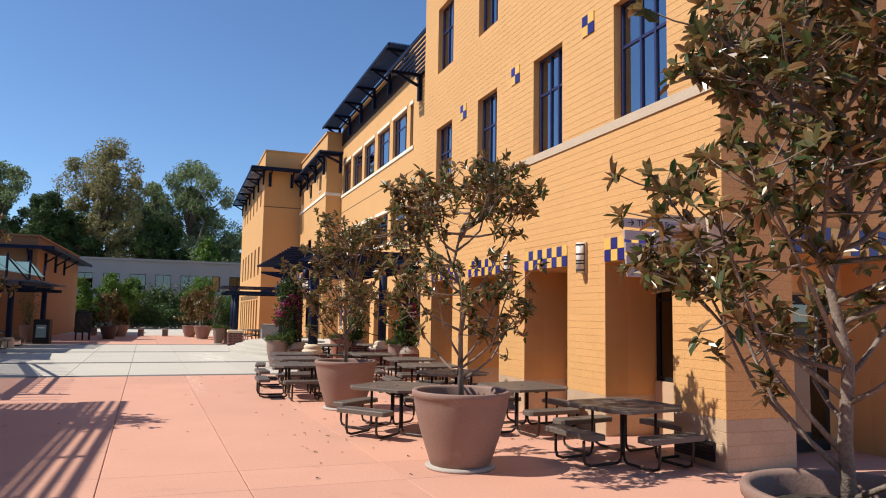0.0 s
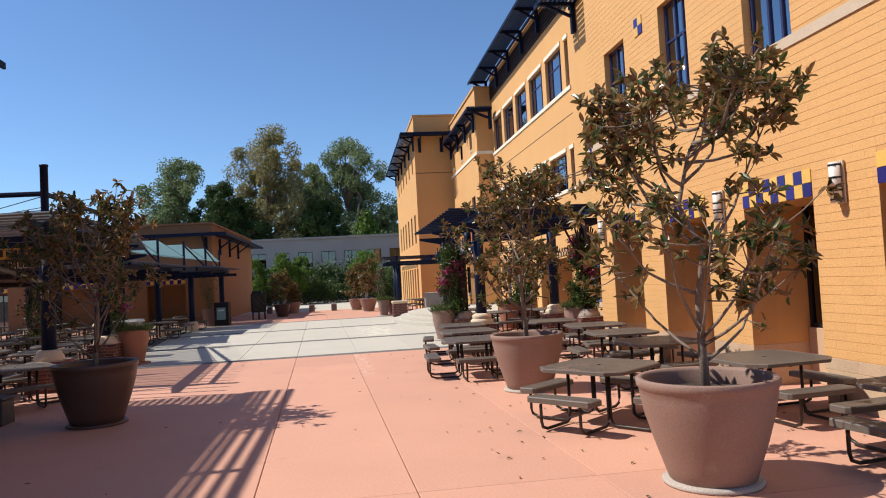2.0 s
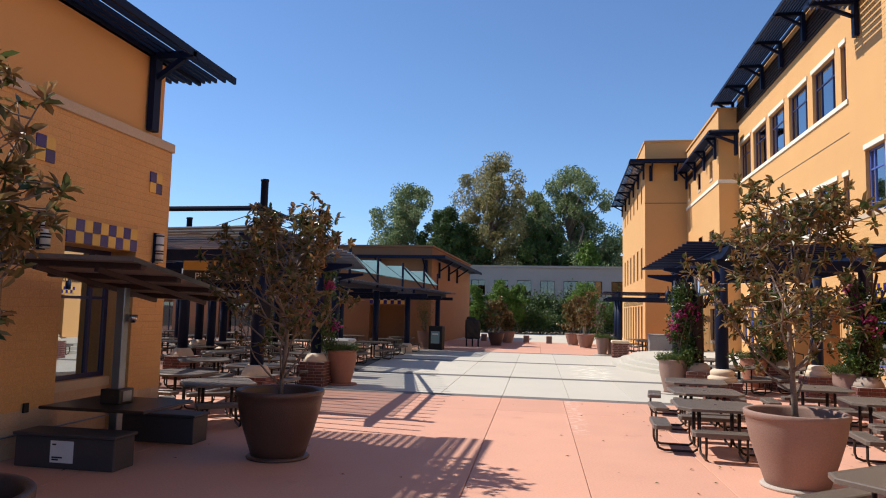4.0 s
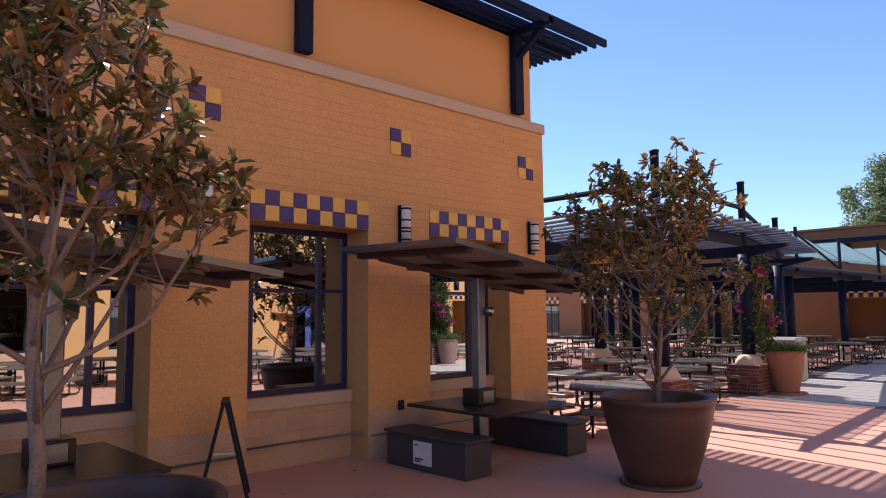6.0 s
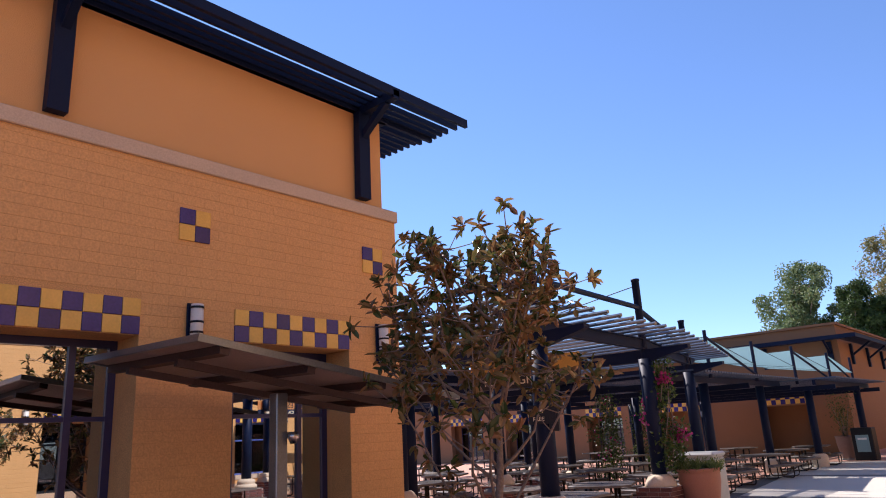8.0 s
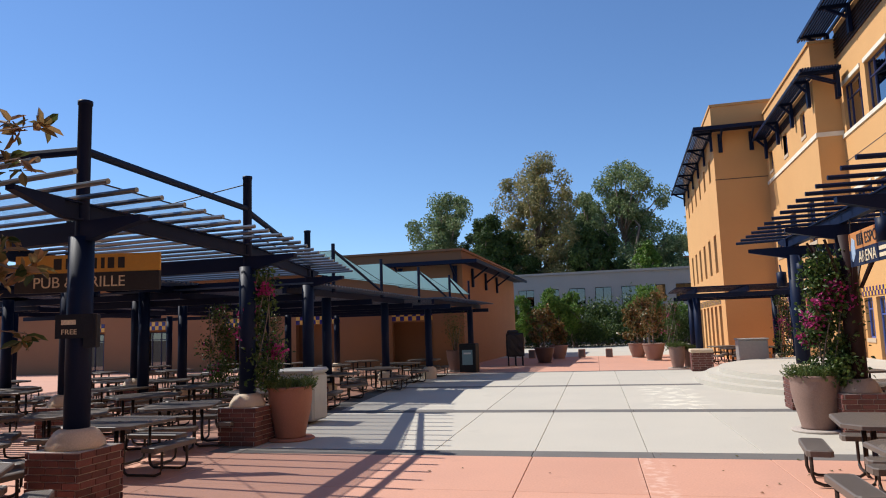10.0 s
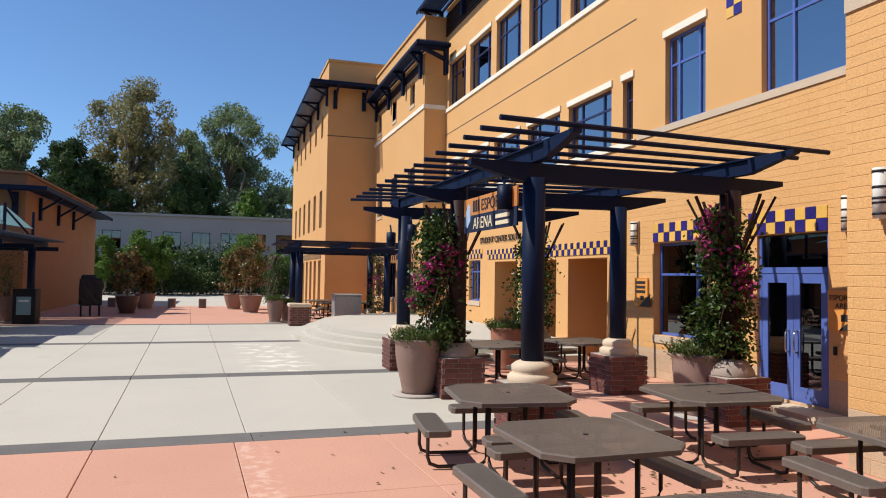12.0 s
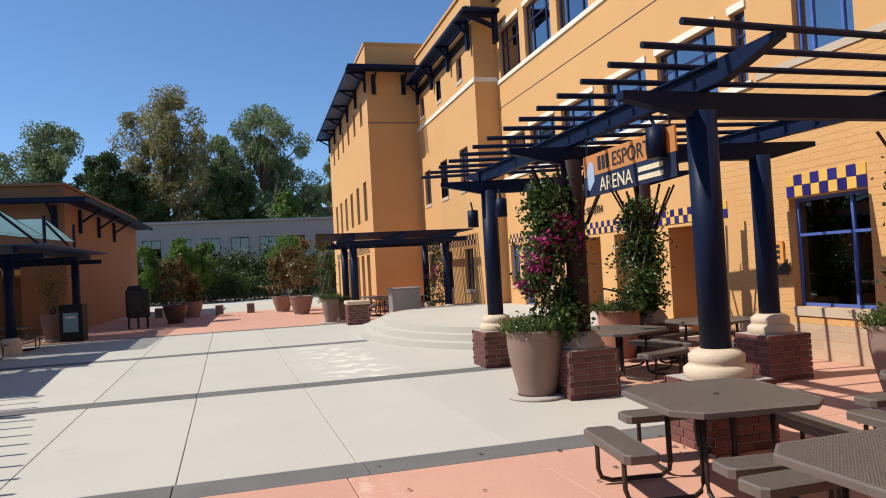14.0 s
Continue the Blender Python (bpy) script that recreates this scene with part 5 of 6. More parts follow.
def pergola(label, rows, top=3.40, n_slats=14, mat="navy", slat_mat="navy", trellis=(), masts={}, slim=False, over=1.05):
    """rows: pairs of column places, one pair a row, with a cross beam over each pair and rafters along the rows."""
    p = thing("pergola", label, "pergola", "plaza pergolas")
    for i, (a, b) in enumerate(rows):
        for j, q in enumerate((a, b)):
            # trellis columns get the base stone that has shade in its colour
            column(p, q[0], q[1], top, "maroon" if (i, j) in trellis else mat, True, mast=masts.get((i, j), 0), slim=slim or (i, j) in trellis, base_mat="basegrey" if (i, j) in trellis else "cream")
            if (i, j) in trellis:
                trellis_spikes(p, q[0], q[1], 2.5, 3.35)
        part("cross_beam", taper_beam(B(), (*a, 0), (*b, 0), over, 0.14, 0.26, top + 0.20), mat, p)
    for j in (0, 1):
        pts = [Vector((*r[j], 0)) for r in rows]
        for u, v in zip(pts, pts[1:]):
            d = (v - u).normalized()
            bm = i_beam(B(), u - d * (0.4 if u is pts[0] else 0.0), v + d * (0.4 if v is pts[-1] else 0.0), top + 0.33)
            for q, e in ((u, -d), (v, d)):
                if (q is pts[0] and e == -d) or (q is pts[-1] and e == d):
                    w = Vector((-d.y, d.x, 0)) * 0.06
                    k = [bm.verts.new(q + e * 0.4 + w * sx + Vector((0, 0, zz))) for sx in (-1, 1) for zz in (top + 0.21, top + 0.448)]
                    f = [bm.verts.new(q + e * 1.2 + w * sx + Vector((0, 0, zz))) for sx in (-1, 1) for zz in (top + 0.40, top + 0.455)]
                    for g in ((k[0], k[1], f[1], f[0]), (k[2], f[2], f[3], k[3]), (k[1], k[3], f[3], f[1]), (k[0], f[0], f[2], k[2]), (f[0], f[1], f[3], f[2]), (k[0], k[2], k[3], k[1])):
                        bm.faces.new(g)
            part("rafter", bm, mat, p)
    for k in range(n_slats):
        f = -0.18 + 1.36 * k / (n_slats - 1)
        f *= len(rows) - 1
        i = int(min(max(math.floor(f), 0), len(rows) - 2))
        a = Vector((*rows[i][0], 0)).lerp(Vector((*rows[i + 1][0], 0)), f - i)
        b = Vector((*rows[i][1], 0)).lerp(Vector((*rows[i + 1][1], 0)), f - i)
        d = (b - a).normalized()
        part("slat", rod(B(), a - d * 1.0 + Vector((0, 0, top + 0.50)), b + d * (1.0 if slim else 0.82) + Vector((0, 0, top + 0.50)), 0.035), slat_mat, p)
    return p


R_ROWS = [((5.2, 20.2), (8.5, 20.3)), ((5.2, 23.35), (8.3, 23.1)), ((5.15, 27.0), (8.15, 26.3))]
pergola("dark navy steel pergola over the picnic tables", R_ROWS, 3.45, 15, trellis={(0, 1), (1, 0), (2, 1)}, over=0.95)
for (x, y, z) in ((5.0, 20.75, 3.2), (5.1, 24.6, 3.05), (5.1, 26.2, 3.0), (4.95, 27.5, 2.9)):
    lp = thing("pergola_spotlight", "dark cylindrical spotlight hung under the pergola", "lamp", "pergola spotlights", pose(x, y, z))
    part("housing", lathe(B(), [(0.11, -0.14), (0.11, 0.20), (0.03, 0.22)], 16, (0, 0, 0), True), "navy", lp)
    part("arm", rod(B(), (0, 0, 0.2), (0, 0.1, 0.38), 0.02), "navy", lp)

L_ROWS = [((-5.42, 17.05), (-9.3, 17.55)), ((-5.74, 21.7), (-10.1, 21.9)), ((-7.0, 27.0), (-12.5, 27.1))]
lg = pergola("dark steel pergola with bright pipe slats and masts", L_ROWS, 3.35, 25, slat_mat="steel", trellis=set(), masts={(0, 0): 5.12, (1, 0): 5.1, (1, 1): 4.9, (2, 0): 4.8}, slim=True)
for a, b in (((-5.42, 17.05, 4.5), (-5.74, 21.7, 4.5)), ((-5.42, 17.05, 4.5), (-10.2, 16.2, 4.35)), ((-5.74, 21.7, 4.45), (-7.0, 27.0, 4.1))):
    part("brace_pipe", rod(B(), a, b, 0.06), "navy", lg)
for a, b in (((-5.74, 21.7, 5.0), (-10.1, 21.9, 4.4)), ((-5.42, 17.05, 4.45), (-10.1, 21.9, 4.4))):
    part("stay_cable", rod(B(), a, b, 0.012, seg=5), "black", lg)



def shade_sail(corners, zs, label="thin blue-green net sail stretched over the pergola", mat="net"):
    """A sagging four-cornered cloth with a cable along each edge."""
    sail = thing("shade_sail", label, "shade sail", "shade sails")
    bm, n, grid = B(), 8, []
    for i in range(n + 1):
        for j in range(n + 1):
            u, v = i / n, j / n
            w = ((1 - u) * (1 - v), u * (1 - v), u * v, (1 - u) * v)
            p = [sum(w[k] * corners[k][c] for k in range(4)) for c in (0, 1)]
            grid.append(bm.verts.new((*p, sum(w[k] * zs[k] for k in range(4)) - 0.4 * u * (1 - u) * v * (1 - v))))
    for i in range(n):
        for j in range(n):
            q = i * (n + 1) + j
            bm.faces.new((grid[q], grid[q + 1], grid[q + n + 2], grid[q + n + 1]))
    bmesh.ops.solidify(bm, geom=list(bm.faces), thickness=0.006)
    part("cloth", bm, mat, sail)
    for k in range(4):
        part("edge_cable", rod(B(), (*corners[k], zs[k]), (*corners[(k + 1) % 4], zs[(k + 1) % 4]), 0.012, seg=5), "black", sail)
    return sail


shade_sail(((-5.5, 17.3), (-5.8, 21.5), (-9.9, 21.7), (-9.2, 17.8)), (4.15, 4.2, 4.0, 4.05))
shade_sail(((-5.9, 22.0), (-7.0, 26.8), (-12.2, 26.9), (-10.0, 22.1)), (4.1, 3.95, 3.9, 4.0))
MASTS = [(-7.2, 29.2), (-7.3, 33.8), (-7.0, 37.6), (-6.8, 42.1), (-6.7, 45.9)]
for (xa, ya), (xb, yb) in zip(MASTS, MASTS[1:]):
    shade_sail(((xa, ya + 0.1), (xb + 0.1, yb - 0.3), (xb - 3.6, yb - 0.6), (xa - 3.8, ya + 0.8)), (4.55, 3.85, 4.4, 4.6), "blue-green shade cloth slung between dark masts", "sailcloth")


def shade_roof(x0, x1, y0, y1, z, label, cols, masts=()):
    """A flat slatted shade roof on round columns."""
    p = thing("shade_structure", label, "pergola", "flat shade roofs")
    for x, y in cols:
        part("column", lathe(B(), [(0.15, 0), (0.15, z - 0.1)], 14, (x, y, 0), True), "navy", p)
        part("column_base", lathe(B(), [(0.30, 0), (0.30, 0.40), (0.22, 0.48), (0.15, 0.5)], 16, (x, y, 0)), "cream", p)
    for x in (x0, (x0 + x1) / 2, x1):
        part("beam", bx(B(), x - 0.06, y0 - 0.6, z - 0.10, x + 0.06, y1 + 0.6, z + 0.10), "navy", p)
    for y in (y0, (y0 + y1) / 2, y1):
        part("cross_beam", bx(B(), x0 - 0.6, y - 0.06, z - 0.28, x1 + 0.6, y + 0.06, z - 0.105), "navy", p)
    k, y = 0, y0 - 0.5
    while y < y1 + 0.5:
        part("slat", bx(B(), x0 - 0.8, y, z + 0.12, x1 + 0.8, y + 0.12, z + 0.17), "slate" if x1 < 0 else "navy", p)
        y += 0.22
    for x, y, h in masts:
        part("mast", rod(B(), (x, y, z), (x, y, h), 0.06), "navy", p)
    for (x, y, h), (xx, yy, hh) in zip(masts, masts[1:]):
        part("brace_pipe", rod(B(), (x, y, h - 0.2), (xx, yy, z + 0.25), 0.045), "navy", p)
    return p


shade_roof(-14.5, -7.6, 27.4, 36.6, 3.25, "dark flat shade roof with blue-green fabric over tables", [(-7.8, 30), (-7.8, 35.5), (-13, 30), (-13, 35.5)], [(-7.2, 29.2, 4.75), (-7.3, 33.8, 4.7)])
shade_roof(-14.5, -6.3, 37.8, 46.0, 3.2, "dark flat shade roof before the far shop", [(-6.9, 38.5), (-6.4, 44.6), (-13.5, 38.5), (-13.5, 44)], [(-7.0, 37.6, 4.7), (-6.8, 42.1, 4.65), (-6.7, 45.9, 4.6)])
shade_roof(-16.5, -11.2, 19.5, 26.5, 3.4, "dark flat shade roof over the near tables", [(-11.4, 20), (-11.4, 26), (-16, 20), (-16, 26)], [(-11.4, 20, 4.5), (-13, 23, 4.4)])
shade_roof(-24, -16.5, 27, 43, 3.3, "dark flat shade roof by the pub front", [(-16, 31.5), (-16, 41), (-21.5, 31.5), (-21.5, 41)], [(-16, 31.5, 4.4), (-19, 34, 4.3)])
shade_roof(4.2, 8.2, 40.8, 45.0, 3.3, "dark flat shade roof at the far wing", [(4.25, 40.9), (4.35, 44.6), (8.0, 41.0), (8.0, 44.6)])
ped = thing("brick_pedestal", "dark brick pedestal with cream stone cap", "pedestal")
pedestal(ped, 4.25, 40.55, 0.8, 0.75)
part("cap", bx(B(), 3.8, 40.1, 0.75, 4.7, 41.0, 0.9, 0.03), "cream", ped)

# tall planters with herbs and vines
for i, (x, y, mat, s) in enumerate(((4.55, 23.55, "terracotta", 0.97), (8.3, 20.72, "terracotta", 0.96), (7.4, 26.2, "terracotta_red", 0.95), (-5.1, 22.2, "terracotta_red", 1.0), (3.42, 42.3, "terracotta", 0.95), (3.95, 42.9, "terracotta", 0.8))):
    wide = 1.05 if i == 1 else 0.86 if i > 3 else 1.0
    planter(x, y, mat, "tall terracotta planter with herbs beside a brick pedestal", [(r * wide, h) for r, h in VASE], s, group="tall planters")
    herb(x, y, 0.93 * s, 0.42 * s * wide, 0.26, 40 + i)
vine(4.85, 23.45, 0.95, 3.1, 0.42, 1, 5200, 800)
vine(8.42, 20.38, 1.0, 3.1, 0.42, 2, 5600, 700)
vine(8.0, 26.3, 0.9, 3.0, 0.46, 3, 4600, 10, "climbing vine with green leaves on a column")
vine(-5.6, 21.95, 0.95, 3.3, 0.40, 4, 2200, 700)
vine(-10.1, 27.5, 0.3, 2.9, 0.5, 6, 1800, 60)
vine(-13.0, 36, 0.3, 2.8, 0.6, 7, 1800, 40)
vine(3.3, 42.7, 0.9, 2.9, 0.45, 9, 1200, 60)
vine(7.7, 41.5, 0.5, 2.9, 0.5, 10, 1200, 250)

# ---- solar tables, benches, board by the shaded block building ----
def solar_table(y0, label):
    s = thing("solar_table", label, "shade table", "solar tables", pose(0.52, y0 - 0.60, 0.002))
    x = -5.6
    part("post", bx(B(), x - 0.07, -0.07, 0, x + 0.07, 0.07, 2.47, 0.01), "steel", s)
    part("tabletop", bx(B(), x - 0.8, -0.62, 0.72, x + 0.85, 0.70, 0.765, 0.012), "tube", s)
    m = pose(-5.43, -0.08, 2.60, -8, 1.5, 0)
    for i in range(2):
        for k in range(3):
            bm = bx(B(), -1.04 + i * 1.05, -1.54 + k * 1.035, -0.012, -0.01 + i * 1.05, -0.53 + k * 1.035, 0.012)
            bm.transform(m)
            part("canopy_panel", bm, "panel", s)
    for k in (-1.30, -0.42, 0.46, 1.34):
        bm = bx(B(), -1.03, k - 0.045, -0.085, 1.03, k + 0.045, -0.013)
        bm.transform(m)
        part("canopy_rib", bm, "rib", s)
    for k in (-0.45, 0.45):
        bm = bx(B(), k - 0.03, -1.4, -0.15, k + 0.03, 1.4, -0.086)
        bm.transform(m)
        part("canopy_rail", bm, "rib", s)
    bm = bx(bx(B(), -1.07, -1.57, -0.03, 1.07, -1.545, 0.03), -1.07, 1.56, -0.03, 1.07, 1.585, 0.03)
    bx(bx(bm, -1.07, -1.545, -0.03, -1.045, 1.56, 0.03), 1.045, -1.545, -0.03, 1.07, 1.56, 0.03)
    bm.transform(m)
    part("canopy_edge", bm, "steel", s)
    part("power_box", bx(B(), x - 0.16, -0.17, 0.768, x + 0.16, 0.17, 0.98, 0.01), "tube", s)
    part("outlet_plate", bx(B(), x + 0.162, -0.10, 0.80, x + 0.17, 0.10, 0.95), "steel", s)
    part("floodlight", lathe(B(), [(0.03, 0), (0.06, 0.06), (0.06, 0.12)], 12, (x + 0.12, 0.1, 1.95), True), "chrome", s)
    return s


solar_table(12.2, "grey solar-roofed table on a steel post by the shaded block building")
solar_table(6.96, "grey solar-roofed table further along the shaded block building")


def box_bench(x0, y0, x1, y1, label, sticker):
    b = thing("box_bench", label, "bench", "box benches", pose(0.42, -0.38, 0.002))
    part("body", bx(B(), x0, y0, 0.0, x1, y1, 0.42, 0.01), "benchgrey", b)
    part("lid", bx(B(), x0 - 0.03, y0 - 0.03, 0.423, x1 + 0.03, y1 + 0.03, 0.465, 0.01), "benchgrey", b)
    if sticker:
        part("label_plate", bx(B(), x0 + 0.55, y0 - 0.006, 0.08, x0 + 0.90, y0 - 0.002, 0.37), "paper", b)
        for k, (w, z) in enumerate(((0.06, 0.31), (0.16, 0.14), (0.10, 0.11))):
            part("print_bar", bx(B(), x0 + 0.58, y0 - 0.009, z, x0 + 0.58 + w, y0 - 0.0065, z + 0.02), "letter", b)
    return b


box_bench(-6.35, 11.05, -4.85, 11.5, "dark box bench with a white label", True)
box_bench(-6.35, 13.05, -4.85, 13.5, "dark box bench beside the solar table", False)
box_bench(-6.35, 5.9, -4.85, 6.3, "dark box bench beside the further solar table", False)
af = thing("folding_board", "dark folding A-frame board stood on the paving", "sign board", at=pose(-5.72, 8.25, 0.0, 0, 0, -28))
for s in (-1, 1):
    for x in (-0.28, 0.28):
        part("leg", bar(B(), (x, s * 0.26, 0.005), (x * 0.9, s * 0.02, 1.05), 0.035, 0.035), "black", af)
part("spreader", rod(B(), (-0.25, -0.13, 0.45), (-0.25, 0.13, 0.45), 0.01), "paper", af)
part("top_rail", bx(B(), -0.27, -0.04, 1.04, 0.27, 0.04, 1.08), "black", af)
cd = thing("conduit", "grey conduit pipe along the foot of the block wall", "pipe", at=pose(*LB_AT))
part("pipe", tube(B(), [(-6.86, 4, 0.33), (-6.86, 9.3, 0.33), (-7.2, 9.5, 0.33), (-7.2, 11.2, 0.33), (-6.86, 11.35, 0.33), (-6.86, 15, 0.33)], 0.016), "steel", cd)
so = thing("socket_box", "small dark socket box on the block base", "socket", at=pose(*LB_AT))
part("body", bx(B(), -6.884, 11.80, 0.62, -6.85, 11.90, 0.76, 0.006), "black", so)

# ---- signs ----
def text(body, size, mat, parent, m, depth=0.004, align='LEFT'):
    cu = bpy.data.curves.new("lettering", 'FONT')
    cu.body, cu.size, cu.extrude, cu.align_x = body, size, depth, align
    me_ob = bpy.data.objects.new("lettering_tmp", cu)
    me = bpy.data.meshes.new_from_object(me_ob)
    bpy.data.objects.remove(me_ob)
    me.materials.clear()
    me.materials.append(M[mat])
    ob = new("lettering", me)
    ob.parent = parent
    ob.matrix_basis = m
    return ob


FACE_Y = lambda x, y, z: pose(x, y, z, 90, 0, 0)
FACE_X = lambda x, y, z: pose(x, y, z, 90, 0, -90)
ds = thing("direction_sign", "stacked grey direction planks with arrows projecting from the wall corner", "sign")
part("bracket_panel", bx(B(), 6.88, 5.00, 2.50, 7.62, 5.05, 3.34), "sill", ds)
part("post", bx(B(), 7.62, 4.94, 2.45, 7.70, 5.08, 3.36), "cream", ds)
part("wall_plate", bx(B(), 7.70, 5.0, 2.55, 8.02, 5.06, 3.30), "sill", ds)
for k in range(5):
    z = 3.19 - k * 0.155
    part("plank", bx(B(), 6.30 + 0.012 * k, 4.935, z - 0.058, 7.52 - 0.02 * k, 4.965, z + 0.058, 0.004), "signgrey", ds)
    if k == 1:
        continue
    ax, e = 6.36 + 0.012 * k, 0.035 if k == 4 else 0.0
    part("arrow", bar(bar(bar(B(), (ax, 4.932, z - e), (ax + 0.09, 4.932, z + e), 0.004, 0.011), (ax + 0.09, 4.932, z + e), (ax + 0.05, 4.932, z + 0.035 + e * 0.2), 0.004, 0.011), (ax + 0.09, 4.932, z + e), (ax + (0.085 if e else 0.05), 4.932, z - 0.035 + e * 0.6), 0.004, 0.011), "letter", ds)
    tx = ax + 0.14
    if k == 4:
        text("International Center", 0.105, "letter", ds, FACE_Y(tx, 4.932, z - 0.034), 0.002)
    elif k == 0:
        text("The", 0.105, "letter", ds, FACE_Y(tx, 4.932, z - 0.034), 0.002)
        part("print_bar", bx(B(), tx + 0.22, 4.929, z - 0.03, tx + 0.38, 4.934, z + 0.04), "letter", ds)
        text("Store", 0.105, "letter", ds, FACE_Y(tx + 0.42, 4.932, z - 0.034), 0.002)
    else:
        for a, w in (((0, 0.22), (0.27, 0.26)) if k == 2 else ((0, 0.46), (0.52, 0.16))):
            for j in range(int(w / 0.055)):
                part("print_bar", bx(B(), tx + a + j * 0.055, 4.929, z - 0.03, tx + a + j * 0.055 + 0.038, 4.934, z + (0.04 if j % 3 == 0 else 0.022)), "letter", ds)
wt = thing("arena_banner", "orange and dark blue banner lettered ARENA hung under the pergola", "banner", at=pose(5.10, 22.72, 2.83, 0, 0, -90))
part("board", bx(B(), 0, -0.012, 0.275, 2.2, 0.012, 0.56), "bannerorange", wt)
part("lower_board", bx(B(), 0, -0.013, 0.0, 2.2, 0.013, 0.273), "bannernavy", wt)
part("emblem", plate(B(), [(0, 0), (0.10, -0.04), (0.24, 0.08), (0.24, 0.30), (0.12, 0.36), (0.02, 0.20)], 0, 0.006, 0), "bannerwhite", wt).matrix_basis = FACE_Y(0.07, -0.014, 0.12)
for x in (0.42, 0.53, 0.64):
    part("emblem_bar", bx(B(), x, -0.018, 0.325, x + 0.08, -0.0125, 0.51), "letter", wt)
text("ESPORTS", 0.26, "letter", wt, FACE_Y(0.80, -0.016, 0.325))
text("ARENA", 0.26, "letterw", wt, FACE_Y(0.45, -0.017, 0.045))
for z in (0.05, 0.15):
    part("print_bar", bx(B(), 1.42, -0.02, z, 1.95, -0.0135, z + 0.06), "letterw", wt)
for x in (0.1, 2.1):
    part("hanger", rod(B(), (x, 0, 0.56), (x, 0, 0.80), 0.012), "black", wt)
st = thing("building_letters", "dark raised letters STUDENT CENTER under the banner", "sign")
text("STUDENT CENTER SOUTH", 0.30, "letter", st, FACE_X(10.07, 35.2, 3.29), 0.01)
for y, z, w, h, txt in ((20.0, 1.38, 0.62, 0.6, ("ESPORTS", "ARENA")), (25.25, 1.5, 0.5, 0.62, ("", ""))):
    sg = thing("door_sign", "orange metal sign plate with dark lettering by the door", "sign", "door signs")
    part("plate", bx(B(), 10.05, y - w, z, 10.084, y, z + h), "orange", sg)
    part("dark_corner", plate(B(), [(0, 0), (0.42, 0), (0.42, 0.3)], 0, 0.006, 0), "letter", sg).matrix_basis = FACE_X(10.044, y - 0.2 + 0.0, z) 
    if txt[0]:
        text(txt[0], 0.115, "letter", sg, FACE_X(10.047, y - 0.03, z + 0.45))
        text(txt[1], 0.115, "letter", sg, FACE_X(10.047, y - 0.14, z + 0.33))
    else:
        for k in range(3):
            part("print_bar", bx(B(), 10.043, y - 0.42, z + 0.30 + 0.1 * k, 10.048, y - 0.08, z + 0.36 + 0.1 * k), "letter", sg)
    part("emblem", bx(B(), 10.043, y - 0.36, z + 0.14, 10.048, y - 0.24, z + 0.24), "letter", sg)
pb = thing("pub_sign", "yellow and black sign board lettered PUB & GRILLE", "sign", at=pose(-7.35, 19.35, 2.84, 0, 0, 14) @ Matrix.Scale(0.76, 4))
part("board", bx(B(), -1.6, -0.04, 0.42, 1.6, 0.04, 0.82), "signyellow", pb)
part("lower_board", bx(B(), -1.6, -0.05, 0.0, 1.6, 0.05, 0.415), "letter", pb)
text("PUB & GRILLE", 0.34, "letterw", pb, FACE_Y(-1.2, -0.056, 0.10))
for a, w in ((-0.75, 0.22), (-0.48, 0.22), (-0.2, 0.2), (0.05, 0.2), (0.3, 0.1), (0.45, 0.18), (0.68, 0.18)):
    part("print_bar", bx(B(), a, -0.048, 0.50, a + w * 0.8, -0.041, 0.74), "letter", pb)
fs = thing("column_notice", "small dark notice strapped to the pergola column", "sign", at=pose(-5.42, 17.05, 2.05, 0, 0, 25))
part("plate", bx(B(), -0.22, -0.20, 0, 0.22, -0.185, 0.30), "black", fs)
text("FREE", 0.09, "letterw", fs, FACE_Y(-0.15, -0.203, 0.05))
part("print_bar", bx(B(), -0.15, -0.205, 0.17, 0.02, -0.201, 0.23), "letterw", fs)
part("box", bx(B(), 0.10, -0.19, -0.12, 0.26, -0.02, 0.30, 0.01), "black", fs)

# ---- double door ----
dd = thing("door_1", "closed violet-blue double door with glass panels and chrome pulls", "door", kind="structure")
y0, y1 = 20.04, 21.52
part("door_frame", bx(bx(bx(B(), 10.14, y0, 0.12, 10.22, y0 + 0.05, 2.88), 10.14, y1 - 0.05, 0.12, 10.22, y1, 2.88), 10.14, y0 + 0.05, 2.24, 10.22, y1 - 0.05, 2.34), "blue", dd)
g = part("transom_pane", bx(B(), 10.17, y0 + 0.05, 2.34, 10.178, y1 - 0.05, 2.86), "glass_d", dd)
g.visible_shadow = False
mid = (y0 + y1) / 2
for a, b, hy in ((y0 + 0.05, mid - 0.004, mid - 0.09), (mid + 0.004, y1 - 0.05, mid + 0.09)):
    lf = part("door_leaf", holed(B(), 'x', 10.15, 10.195, a, b, 0.14, 2.235, [(a + 0.13, b - 0.13, 0.40, 2.08)]), "blue", dd)
    gp = part("pane", bx(B(), 10.168, a + 0.13, 0.40, 10.176, b - 0.13, 2.08), "glass_d", lf)
    gp.visible_shadow = False
    part("handle", tube(B(), [(10.15, hy, 0.95), (10.09, hy, 0.95), (10.07, hy, 1.0), (10.07, hy, 1.25), (10.09, hy, 1.3), (10.15, hy, 1.3)], 0.014), "chrome", lf, "chrome pull handle")
